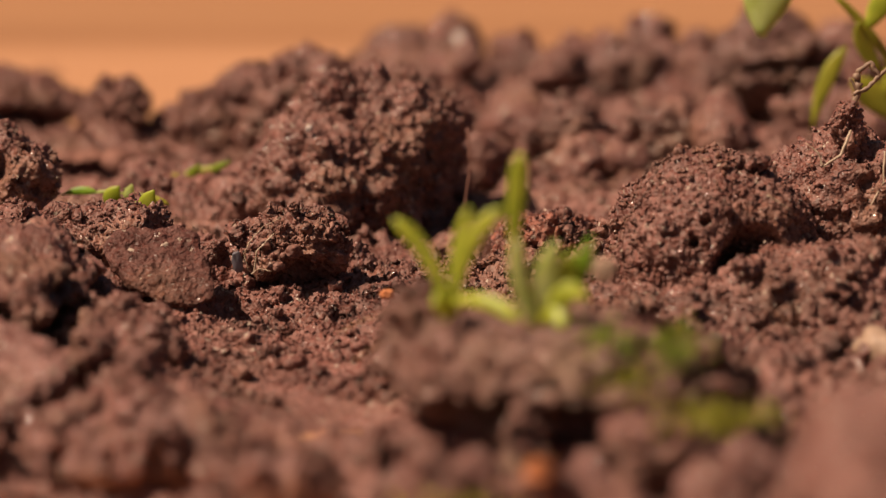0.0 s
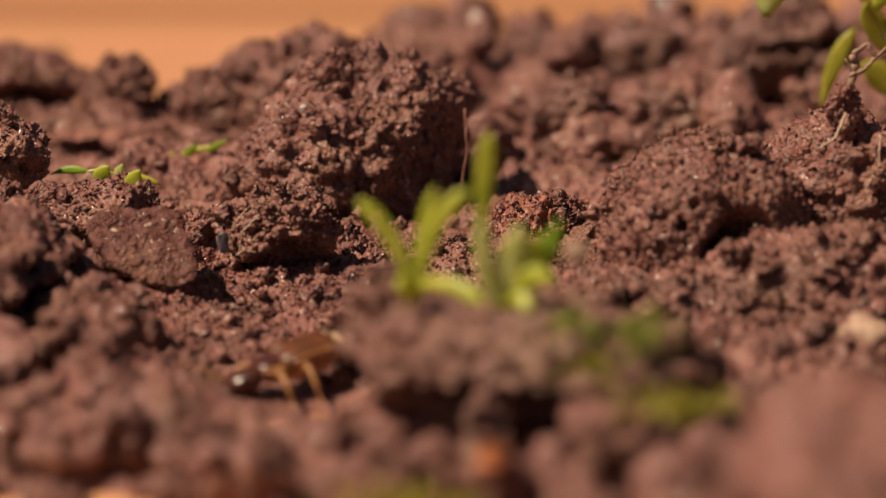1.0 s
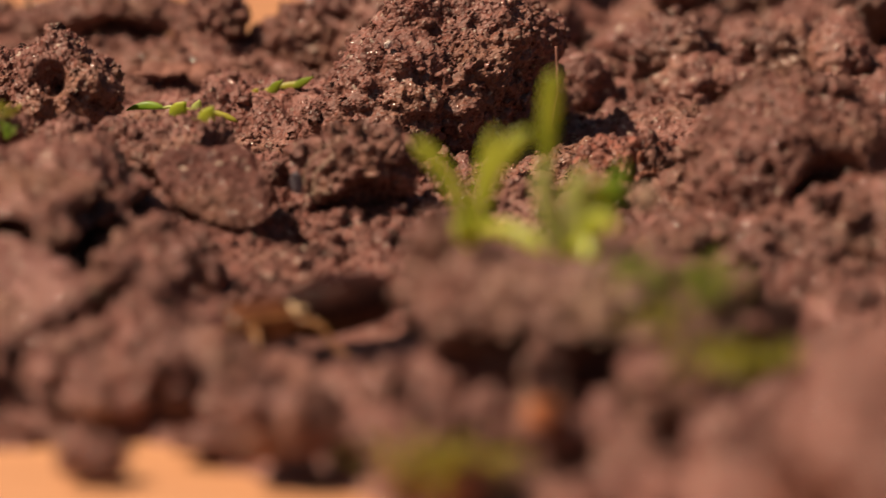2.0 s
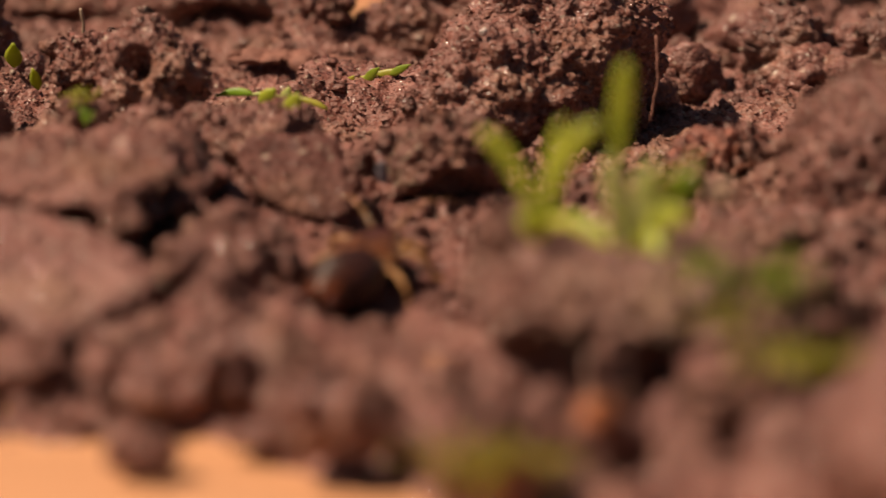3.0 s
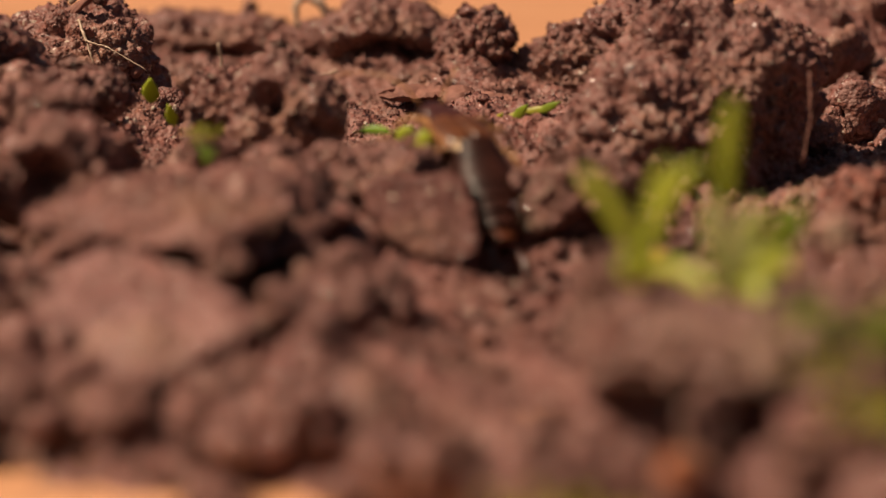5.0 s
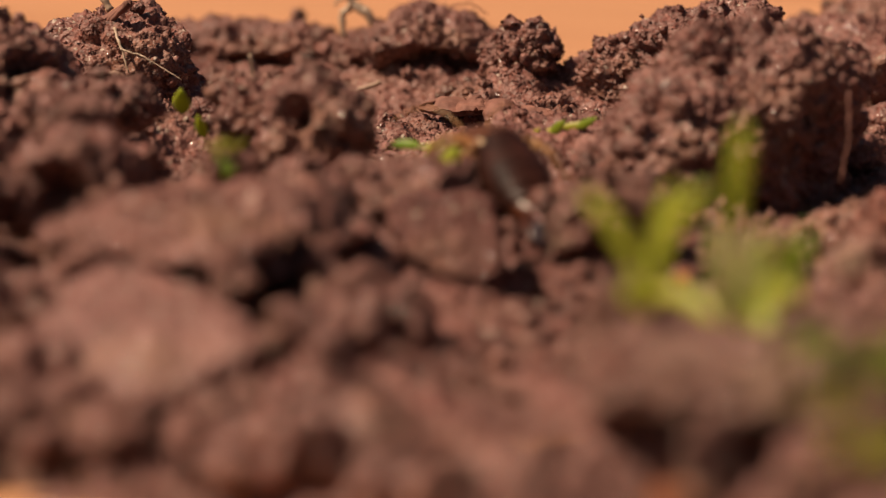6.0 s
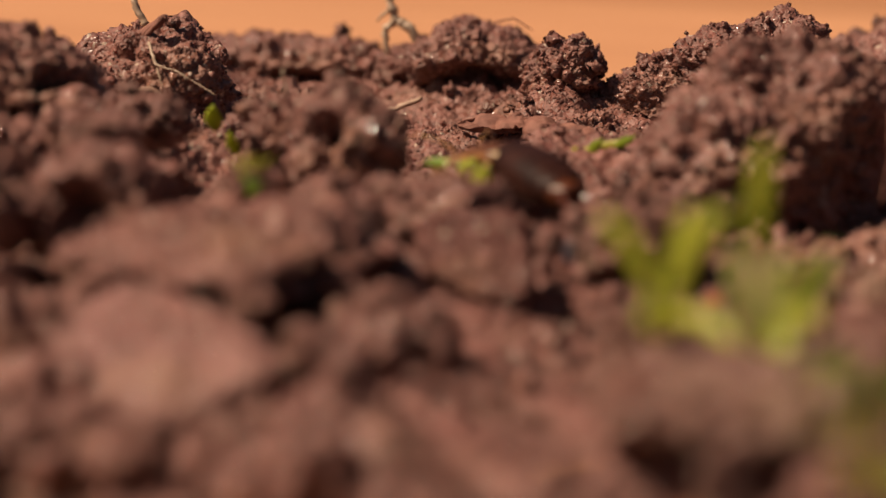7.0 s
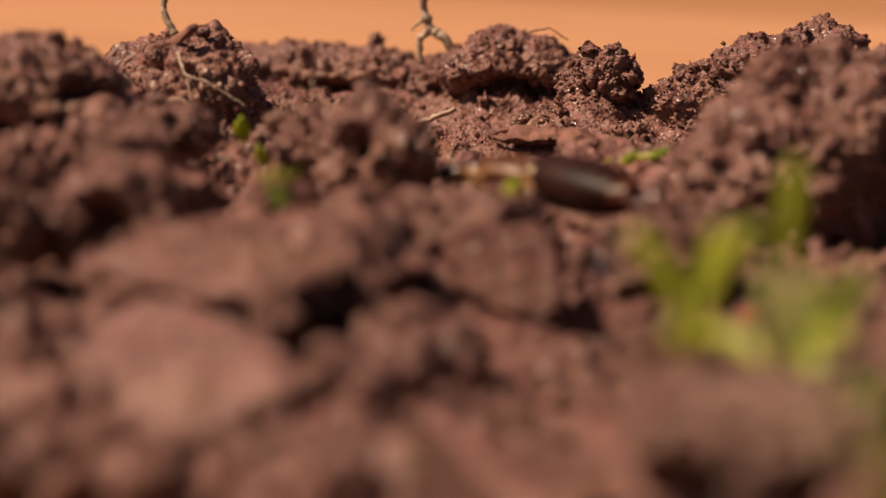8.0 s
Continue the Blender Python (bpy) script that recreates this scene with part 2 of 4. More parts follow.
def clod(label, at, size, seed, level=6, turn=0.0, square=2.6, rough=1.0, fine=1.0, dents=(), mat=None, tilt=0.0, outline=None, holes=1.0):
    """A lump of soil: at its middle, size its half widths, dents of (direction, angle in degrees, depth as a share);
    outline the corners of a slab about its middle."""
    u, fa = ball(level)
    r = (np.abs(u) ** square).sum(1) ** (-1.0 / square)
    r = r * (1 + 0.16 * rough * fractal(u * 1.3 + seed * 3.1, 1.0, 3, seed))
    for way, angle, depth in dents:
        a = np.degrees(np.arccos(np.clip(u @ unit(way), -1, 1)))
        r = r * (1 - depth * np.clip(1 - (a / angle) ** 2, 0, 1))
    p = u * r[:, None] * np.array(size)
    if outline:
        corners = np.array(outline)
        order = np.argsort(np.arctan2(corners[:, 1], corners[:, 0]))
        turns, reach = np.arctan2(corners[order, 1], corners[order, 0]), np.hypot(corners[order, 0], corners[order, 1])
        flat = np.hypot(u[:, 0], u[:, 1])
        r = (flat**square + np.abs(u[:, 2]) ** square) ** (-1.0 / square)
        wide = r * np.interp(np.arctan2(u[:, 1], u[:, 0]), turns, reach, period=2 * math.pi)
        p = np.stack([u[:, 0] * wide, u[:, 1] * wide, u[:, 2] * r * size[2]], 1)
    n = u / np.array(size)
    n /= np.linalg.norm(n, axis=1)[:, None]
    p = p + n * crumble(p + seed * 17.0, seed, 0.55 * rough, fine)[:, None]
    p = p - n * (min(1.8, 0.42 * min(size)) * rough * holes * hollows(p + seed * 17.0, 1.9, seed + 70))[:, None]
    if fine >= 1 and at[1] < -20:
        p = p - n * (0.2 * min(1.6, min(size)) * rough * hollows(p + seed * 29.0, 1.05, seed + 90))[:, None]
    m = np.array(pose(0, 0, 0, tilt, 0, turn).to_3x3())
    p = p @ m.T
    ob = tagged(new("soil_clod", mesh_from("soil_clod", p, fa, mat or SOIL)), label, "soil clod", "clods of the soil heap")
    ob.location = Vector(at) * MM
    TOPS.append((p + np.array(at))[u[:, 2] > -0.1])
    if level >= 6 and rough > 0.5:
        rng = np.random.default_rng(seed)
        seat = np.flatnonzero((u[:, 2] > -0.2) & (u[:, 1] < 0.35))
        for k in rng.choice(seat, 16):
            bit = new("crumb", crumb_mesh(int(rng.integers(6)), mat or SOIL))
            bit.parent = ob
            bit.matrix_local = Matrix.Translation(Vector(p[k]) * MM) @ Euler(rng.uniform(0, 6.28, 3)).to_matrix().to_4x4() @ Matrix.Scale(0.35 + 0.75 * rng.random() ** 2, 4)
    return ob


# ---- the table and the soil heap ----
def part(name, bm, mat, parent=None, label=""):
    me = bpy.data.meshes.new(name)
    bm.to_mesh(me)
    bm.free()
    me.materials.append(mat)
    for f in me.polygons:
        f.use_smooth = True
    ob = new(name, me)
    ob.parent = parent
    if label:
        ob["label"] = label
    return ob


def table_top():
    """Boards that run across, side by side."""
    top = tagged(new("tabletop"), "warm orange-brown pine boards under the soil", "tabletop", kind="structure")
    bm = bmesh.new()
    bmesh.ops.create_cube(bm, size=1.0, matrix=Matrix.Diagonal((2.4, 0.179, 0.024, 1)))
    bmesh.ops.bevel(bm, geom=list(bm.edges), offset=0.0012, segments=2, affect="EDGES")
    first = part("board", bm, WOOD, top)
    for f in first.data.polygons:
        f.use_smooth = False
    for k in range(10):
        ob = first if k == 0 else new("board", first.data)
        ob.parent = top
        ob.location = (0, -0.45 + k * 0.18, -0.0125)
        ob.rotation_euler = (0, 0, math.pi if k % 2 == 0 else 0)
    return top


table_top()


def bell(x, y, cx, cy, rx, ry, turn=0.0, power=1.0):
    c, s = math.cos(radians(turn)), math.sin(radians(turn))
    u, v = ((x - cx) * c + (y - cy) * s) / rx, ((y - cy) * c - (x - cx) * s) / ry
    return np.exp(-((u * u + v * v) ** power))


def heap(x, y):
    """Height of the soil heap over the table, before it crumbles."""
    flat = np.stack([x.ravel(), y.ravel(), 0 * x.ravel()], 1)
    wob = fractal(flat, 9.0, 3, 71).reshape(x.shape)
    front = np.interp(x, [-90, -32, -24, -16, -12, -4, 6, 30, 70], [-65, -66, -66, -66, -70, -75, -92, -118, -120]) + 2.2 * wob
    back = np.interp(x, [-90, -60, -36, -28, -20, -13, 0, 70], [71, 71, 66, 56, 58, 76, 80, 82]) + 2.0 * wob
    inside = np.clip((y - front) / 10.0, 0, 1) * np.clip((back - y) / 7.0, 0, 1)
    inside = np.sqrt(np.clip(inside, 0, 1))
    h = 3.2 + 0.7 * fractal(flat, 14.0, 3, 5).reshape(x.shape)
    h = h + 1.6 * bell(x, y, -34, -36, 17, 15, 0, 2.0)           # mass before the slab
    h = h + 2.6 * bell(x, y, -25, -4, 9, 8)
    h = h - 2.8 * bell(x, y, -8.8, -30, 8.5, 20, 12, 1.8)        # hollow in which the insect runs
    h = h + 0.9 * bell(x, y, -16.5, -53, 3.5, 4)                     # low ridge before the hollow
    h = h - 2.2 * bell(x, y, -8.8, -47, 6.5, 7.5)
    h = h + 0.35 * bell(x, y, -18.5, -16.5, 4, 3.5)
    h = h + 1.6 * bell(x, y, 30, -19, 8, 6)
    h = h - 1.0 * bell(x, y, -28, -47, 6, 6)
    h = h + 3.4 * bell(x, y, -15, 22, 9, 9)
    h = h + 2.6 * bell(x, y, -26, 43, 5.5, 6)
    h = h + 1.4 * bell(x, y, 20, -20, 13, 12)
    h = h + 1.2 * bell(x, y, 8, -60, 16, 16)
    h = h + 3.3 * bell(x, y, 8, 66, 30, 12, 0, 2.0)              # ridge behind
    h = h + 3.0 * bell(x, y, 36, 60, 14, 20)
    h = h + 2.4 * bell(x, y, 32, 30, 14, 20)
    h = h - 1.2 * bell(x, y, -36, 42, 9, 8)
    h = h + 1.8 * bell(x, y, -38, 58, 9, 5)
    h = h + 2.4 * bell(x, y, 28, -23, 9, 6)
    h = h + 3.2 * bell(x, y, -53, 18, 12, 16)
    h = h - 1.5 * bell(x, y, -45, 62, 16, 10)
    h = h + 6.0 * bell(x, y, 24, -100, 13, 12)
    return h * inside - 2.4 * (1 - inside)


def pits(x, y):
    """Holes between the crumbs."""
    d = 0
    for cx, cy, r, deep in ((-22.4, -45.6, 2.4, 4.5), (-23.6, -36, 2.8, 4.2), (-24.4, -38.6, 1.6, 3.0), (-31, -38.2, 2.4, 2.0), (-17, -50.5, 1.7, 3.0), (-21, -55.5, 1.8, 2.4), (-25, -58.5, 2.2, 2.0), (-10, -53, 2.4, 1.6), (-13.6, -13.8, 1.9, 3.6), (-35, -28, 3.0, 1.5), (-41, -19, 3.3, 6.0), (-44.5, -21.5, 2.4, 3.5), (6, 6, 5.0, 2.0), (20, -62, 4.0, 3.0), (1.8, -66, 3.4, 4.6), (9.6, -67, 4.0, 4.2), (-8, -74, 3.0, 2.0)):
        d = d - deep * bell(x, y, cx, cy, r, r * 0.8, 20, 1.5)
    return d


def ground(x0, x1, y0, y1, step):
    rows = np.concatenate([np.arange(y0, -45, 0.5), np.arange(-45, 46, 0.24), np.arange(46, y1, 0.36)])
    cols = np.concatenate([np.arange(x0, -58, 0.4), np.arange(-58, 34, step), np.arange(34, x1, 0.4)])
    nx, ny = len(cols), len(rows)
    x, y = np.meshgrid(cols, rows)
    z = heap(x, y) + pits(x, y)
    p = np.stack([x.ravel(), y.ravel(), z.ravel()], 1)
    gy, gx = np.gradient(z, y[:, 0], x[0])
    n = np.stack([-gx.ravel(), -gy.ravel(), np.ones(nx * ny)], 1)
    n /= np.linalg.norm(n, axis=1)[:, None]
    amount = np.clip((p[:, 2] + 1.6) / 2.5, 0, 1)
    wide = np.sqrt(lumps(p, 8.5, 91)) - 0.45
    calm = 1 - 0.62 * np.clip(bell(p[:, 0], p[:, 1], -8.8, -31, 7.5, 20, 12, 2.0), 0, 1)
    calm = calm * (1 - 0.5 * bell(p[:, 0], p[:, 1], -7.5, -41, 8, 9, 0, 2.0))
    near = np.clip((-18 - p[:, 1]) / 14, 0, 1) * np.maximum(np.clip((-12 - p[:, 0]) / 6, 0, 1), np.clip((-50 - p[:, 1]) / 6, 0, 1))
    far = np.clip((p[:, 1] - 28) / 14, 0, 1) * np.clip((p[:, 0] - 2) / 8, 0, 1)
    deep = (0.8 + 2.3 * near + 2.0 * far) * hollows(p, 2.4, 47) + (0.7 + 0.5 * near) * hollows(p, 1.3, 53)
    p = p + n * ((crumble(p, 3, 0.85 + 0.55 * near + 0.4 * far, 1.0) + (1.2 + 0.6 * near + 1.5 * far) * wide - deep) * amount * calm)[:, None]
    k = np.arange(nx * ny).reshape(ny, nx)
    fa = np.stack([k[:-1, :-1], k[:-1, 1:], k[1:, 1:], k[1:, :-1]], -1).reshape(-1, 4)
    keep = (p[fa, 2] > -1.2).any(1)
    ob = new("ground", mesh_from("ground", p, fa[keep], SOIL))
    TOPS.append(p[p[:, 2] > 0.3])
    return tagged(ob, "heap of crumbly moist brown garden soil on boards", "soil", kind="structure")


ground(-80, 58, -124, 84, 0.215)

# ---- clods ----
clod("large brown crumbly soil clod standing highest on the heap", (-4.8, 17.0, 6.2), (7.8, 7.5, 8.2), 11, 7, square=2.0, rough=1.2, holes=0.12, dents=(((0.9, -0.36, -0.12), 40, 0.3),))
clod("crumbly soil shoulder leaning on the large clod", (-9.0, 12.2, 5.6), (5.2, 6.0, 5.8), 12, 6, square=2.1, holes=0.2)
clod("rounded crumbly soil clod with a dark hollow under it", (19.2, -12.6, 5.2), (7.4, 8.4, 7.4), 13, 7, square=2.1, rough=0.55, fine=0.65, holes=0.3, dents=(((0.36, -0.88, 0.2), 21, 0.62), ((0.14, -0.9, 0.1), 14, 0.45), ((-0.1, -0.8, 0.5), 3.5, 0.14), ((-0.22, -0.85, 0.34), 4, 0.16)))
clod("peaked soil clod with fine root hairs", (29.0, -7.5, 7.6), (6.0, 5.5, 5.8), 14, 6, square=2.0, holes=0.4)
clod("small rounded soil clod beside the flat slab", (-9.5, -8.3, 5.2), (3.8, 3.6, 2.7), 15, 6, square=2.2, rough=0.8, dents=(((0.15, -0.76, -0.62), 42, 0.75),), holes=0.4)
clod("crumbly soil clod with a small green leaf on top", (-22.6, -6.6, 5.3), (5.2, 4.4, 2.9), 16, 6, square=2.1)
clod("soil clod with a dark round hole", (-30.8, 3.0, 8.0), (3.7, 3.9, 3.9), 17, 6, square=2.2, holes=0.3, dents=(((-0.05, -0.84, 0.42), 21, 0.62),))
clod("low crumbly soil clod with a straw", (-35.8, 8.0, 7.2), (2.9, 3.6, 3.4), 18, 6, square=2.1)
clod("soil clod with a bent root on top", (-51.0, 31.0, 6.4), (6.0, 6.0, 5.2), 19, 6, square=2.1, holes=0.4)
clod("tall soil clod at the side of the heap", (-55.0, 6.5, 8.2), (7.2, 7.0, 7.2), 20, 6, square=2.0, rough=1.3)
clod("smooth pinkish soil clod under the tall clod", (-44.8, 5.5, 8.6), (3.3, 2.6, 2.2), 82, 6, square=2.2, rough=0.7, fine=0.5, mat=SOIL_DRY)
clod("undercut soil clod at the rear of the heap", (-33.9, 56.0, 5.1), (5.0, 4.6, 2.7), 21, 6, square=2.2, dents=(((0.05, -0.80, -0.5), 50, 0.75),), holes=0.4)
clod("low soil clod behind the bent root", (-40.4, 60.0, 2.8), (3.4, 3.0, 2.6), 87, 6, square=2.2)
clod("low soil clod at the rear of the heap", (-50.0, 63.0, 2.6), (7.5, 4.5, 2.6), 22, 6, dents=(((0.3, -0.85, -0.3), 46, 0.75),))
clod("pointed dark soil clod at the rear of the heap", (-25.0, 45.0, 6.2), (3.0, 3.2, 2.7), 123, 6, square=2.2, holes=0.4)
clod("pale soil clod with seedlings and moss growing on it", (6.6, -57.4, 6.8), (10.0, 7.6, 4.0), 24, 6, square=2.1, rough=1.15, fine=1.0, holes=0.45, mat=SOIL_PALE, dents=(((-0.42, -0.80, -0.50), 23, 0.55), ((0.30, -0.80, -0.52), 25, 0.55)))
chip = clod("dark blackish crumbly bark chip on a clod", (21.6, -15.0, 12.4), (1.6, 0.8, 0.6), 77, 5, -8, 2.2, 1.6, 0.45, mat=SOIL_GREY, tilt=10)
chip.name = chip.data.name = "bark_chip"
tagged(chip, category="bark chip", group="broken bark")
clod("rounded soil clod before the tall clod", (-52.0, -2.5, 7.4), (3.6, 3.4, 2.6), 74, 6, square=2.2)
clod("small undercut soil clod over a dark gap", (-17.2, -52.4, 3.0), (2.2, 2.2, 1.6), 80, 5, square=2.3, rough=1.2, dents=(((0.1, -0.72, -0.6), 50, 0.75),))
clod("small soil clod propping the seedling clod", (5.2, -64.6, 4.2), (1.5, 2.2, 2.4), 75, 5, square=2.2, rough=1.0, mat=SOIL_PALE)
clod("soil lump beside the seedlings", (-0.4, -54.6, 8.2), (2.8, 3.0, 3.3), 76, 6, square=2.2, rough=0.8, mat=SOIL_PALE)
clod("rounded soil clod lodged in the crack", (-25.2, -39.0, 7.3), (1.9, 2.0, 1.7), 78, 5, square=2.2, rough=1.5)
clod("small mossy soil clod on the flat-topped clod", (-32.3, -12.4, 8.2), (2.0, 1.7, 1.6), 81, 5, square=2.2, rough=1.2)
clod("mossy soil clod beside the seedling clod", (15.6, -61.0, 6.4), (3.4, 3.4, 2.8), 71, 6, square=2.2, rough=1.0, mat=SOIL_PALE)
clod("soil clod with a deep dark cavity", (-40.6, -18.8, 7.9), (4.4, 4.4, 3.4), 72, 6, square=2.3, rough=0.9, holes=0.5, dents=(((0.05, -0.94, 0.12), 32, 1.0),))
clod("smooth pinkish lump of soil above the cavity", (-43.6, -8.5, 10.6), (3.2, 2.8, 1.5), 85, 6, square=2.2, rough=0.7, fine=0.5, mat=SOIL_DRY)
clod("soil clod beside a dark cavity", (-46.4, -21.5, 8.2), (3.2, 3.6, 3.4), 83, 6, square=2.2)
clod("small lump of soil inside a dark cavity", (-42.6, -22.6, 8.0), (1.2, 1.1, 1.1), 84, 5, square=2.2, rough=0.8)
clod("large soil clod close by at the front of the heap", (26.0, -101.0, 8.0), (9.0, 8.5, 7.0), 25, 6, square=2.1)
clod("broad flat three-cornered dry soil clod at the front", (-29.0, -43.8, 4.7), (7.0, 6.0, 1.2), 26, 6, square=5.0, rough=0.8, fine=0.5, mat=SOIL_DRY, tilt=25, outline=((6.8, -1.0), (4.4, -4.4), (1.5, -6.4), (-2.6, -5.6), (-5.4, -2.4), (-6.0, 3.4), (-3.0, 5.6), (0.5, 4.6), (4, 2.4)))
clod("lumpy soil clod beside the flat clod", (-37.2, -43.0, 5.0), (3.2, 4.0, 2.6), 86, 6, square=2.2, rough=1.3)
del TOPS[-1]
clod("flat-topped lumpy soil clod behind a crack", (-30.2, -25.0, 6.8), (8.0, 12.4, 2.0), 27, 6, square=2.6, rough=1.3, tilt=-3, dents=(((-0.1, -0.85, -0.42), 32, 0.32), ((0.74, -0.62, -0.2), 22, 0.4)))
clod("lumpy soil clod beside the flat clod", (-18.2, -46.4, 3.6), (2.0, 2.4, 2.6), 41, 5, square=2.3, rough=1.2, fine=1.1)
clod("lumpy soil clod above the dip", (-15.2, -51.6, 2.8), (1.9, 2.2, 1.8), 42, 5, square=2.2, rough=1.1)
clod("rounded soil clod at the foot of the heap", (-27.0, -57.0, 1.8), (2.4, 2.4, 2.2), 43, 5, square=2.2, rough=1.1)
clod("rounded soil clod at the foot of the heap", (-22.4, -58.0, 1.8), (2.0, 2.2, 2.3), 44, 5, square=2.2, rough=1.1)
clod("rounded soil clod at the foot of the heap", (-16.6, -58.0, 2.0), (2.3, 2.4, 2.6), 45, 5, square=2.2, rough=1.1)
clod("low soil clod at the foot of the heap", (-11.6, -58.0, 1.9), (2.7, 2.4, 1.7), 46, 5, square=2.3, rough=1.1)
clod("low soil clod at the foot of the heap", (-12.2, -66.0, 0.8), (3.0, 2.0, 1.3), 47, 5, square=2.3, rough=1.1)
clod("rounded soil clod between the flat clods", (-22.6, -29.0, 4.0), (2.0, 2.2, 1.7), 48, 5, square=2.2, rough=1.1)
clod("soil clod between the flat clods and the slab", (-19.4, -28.6, 3.4), (2.7, 3.0, 2.2), 88, 6, square=2.2, rough=1.2)
clod("rounded soil clod above the dip", (-19.2, -37.0, 4.0), (1.9, 2.2, 1.9), 149, 5, square=2.2, rough=1.1)
clod("small soil clod fallen onto the boards", (-18.6, -70.5, 0.8), (1.5, 1.7, 1.2), 50, 5, square=2.2, rough=1.1)
clod("crumbly soil clod between slab and flat clod", (-26.2, -15.0, 5.0), (2.6, 2.8, 2.5), 51, 6, square=2.1)
clod("rounded soil clod before the seedlings", (12.7, -73.0, 5.8), (2.8, 2.6, 2.4), 52, 5, square=2.2, rough=1.1)
clod("soil clod at the front of the heap", (0.8, -84.0, 5.0), (3.4, 3.0, 3.0), 53, 5, square=2.2, rough=1.1)
clod("soil clod at the front of the heap", (-8.6, -70.5, 3.0), (3.2, 2.6, 2.2), 54, 5, square=2.2, rough=1.1)
clod("soil clod beside the seedling clod", (-3.6, -62.5, 2.4), (2.8, 2.4, 2.2), 55, 5, square=2.2, rough=1.1)
clod("crumbly soil mound behind the large clod", (-11.2, 45.0, 6.4), (6.0, 5.5, 5.0), 56, 6, square=2.0)
clod("broad soil clod on the rear ridge", (-1.0, 75.0, 4.6), (6.0, 4.0, 3.7), 64, 5, square=2.2, rough=1.5, mat=SOIL_GREY)
clod("small pointed soil clod on top of another", (28.6, -9.4, 13.6), (1.5, 1.5, 2.2), 65, 5, square=1.9)
clod("crumbly soil clod beside the rear mound", (-17.6, 46.0, 5.2), (3.8, 3.8, 2.8), 67, 6, square=2.1)
clod("low soil clod behind the bark strip", (-20.6, 47.0, 3.2), (4.2, 4.0, 2.6), 66, 6, square=2.2)
clod("blunt soil clod on the rear ridge", (8.0, 63.0, 5.6), (3.8, 3.8, 3.9), 57, 5, square=2.2, rough=1.5, mat=SOIL_GREY)
clod("blunt soil clod on the rear ridge", (16.2, 62.0, 6.0), (4.0, 3.8, 3.7), 58, 5, square=2.2, rough=1.5, mat=SOIL_GREY)
clod("broad soil clod on the rear ridge", (27.5, 56.0, 7.6), (6.2, 5.0, 4.6), 59, 6, square=2.1, rough=1.5, mat=SOIL_GREY)
clod("rounded soil clod in the rear dip", (10.2, 35.5, 5.6), (3.2, 3.0, 3.4), 60, 5, square=2.2, rough=1.5, mat=SOIL_GREY)
clod("rounded soil clod in the rear dip", (17.6, 38.0, 4.8), (3.8, 3.4, 3.2), 61, 5, square=2.1, rough=1.5, mat=SOIL_GREY)
clod("soil clod in a shaded cleft", (-42.0, -3.0, 4.6), (2.6, 3.4, 3.2), 62, 5, square=2.2)
clod("rounded soil clod behind the flat clod", (-28.6, -9.5, 5.4), (3.4, 3.4, 2.6), 63, 6, square=2.2)
clod("low reddish soil clod in the dip", (8.8, 0.5, 4.0), (4.6, 4.0, 2.4), 28, 6, square=2.1, mat=SOIL_RED)
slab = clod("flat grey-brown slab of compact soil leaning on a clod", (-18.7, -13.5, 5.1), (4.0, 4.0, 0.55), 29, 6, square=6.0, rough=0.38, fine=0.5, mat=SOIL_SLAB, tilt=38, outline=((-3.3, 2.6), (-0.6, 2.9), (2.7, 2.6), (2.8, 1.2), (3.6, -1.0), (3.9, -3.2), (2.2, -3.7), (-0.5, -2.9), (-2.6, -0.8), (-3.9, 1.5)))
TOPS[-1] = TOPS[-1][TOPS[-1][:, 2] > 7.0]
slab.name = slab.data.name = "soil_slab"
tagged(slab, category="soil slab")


def clod_shapes():
    rng = np.random.default_rng(4)
    shapes = []
    for k in range(10):
        u, fa = ball(4)
        r = 1 + 0.22 * fractal(u * 1.4 + 5 * k, 1.0, 3, 200 + k)
        p = u * r[:, None] * np.array((1.0, rng.uniform(0.75, 1.0), rng.uniform(0.6, 0.85))) * 2.2
        p = p + u * (0.42 * crumble(p * 1.25 + 31 * k, 220 + k, 0.45, 1.0) - 0.45 * hollows(p + 31 * k, 1.6, 240 + k))[:, None]
        shapes.append(mesh_from("soil_clod", p, fa, SOIL))
    return shapes


SHAPES = clod_shapes()


def scatter_clods(count, area, least, most, lift, seed, label, bare=()):
    """Small clods over an area (x0, x1, y0, y1) of the heap, a few shapes in many turns, but for the bare areas."""
    rng = np.random.default_rng(seed)
    made = 0
    while made < count:
        x, y = rng.uniform(*area[:2]), rng.uniform(*area[2:])
        if any(a < x < b and c < y < d for a, b, c, d in bare):
            continue
        z = float((heap(np.array([[x]]), np.array([[y]])) + pits(np.array([[x]]), np.array([[y]])))[0, 0])
        if z < 0.6:
            continue
        s = least + (most - least) * rng.random() ** 2.0
        ob = new("soil_clod", SHAPES[int(rng.integers(4 if s > 1.0 else 10))])
        ob.matrix_world = Matrix.Translation(Vector((x, y, z + lift * s)) * MM) @ Euler(rng.uniform(0, 6.28, 3)).to_matrix().to_4x4() @ Matrix.Scale(s, 4)
        tagged(ob, label, "soil clod", "small clods")
        made += 1


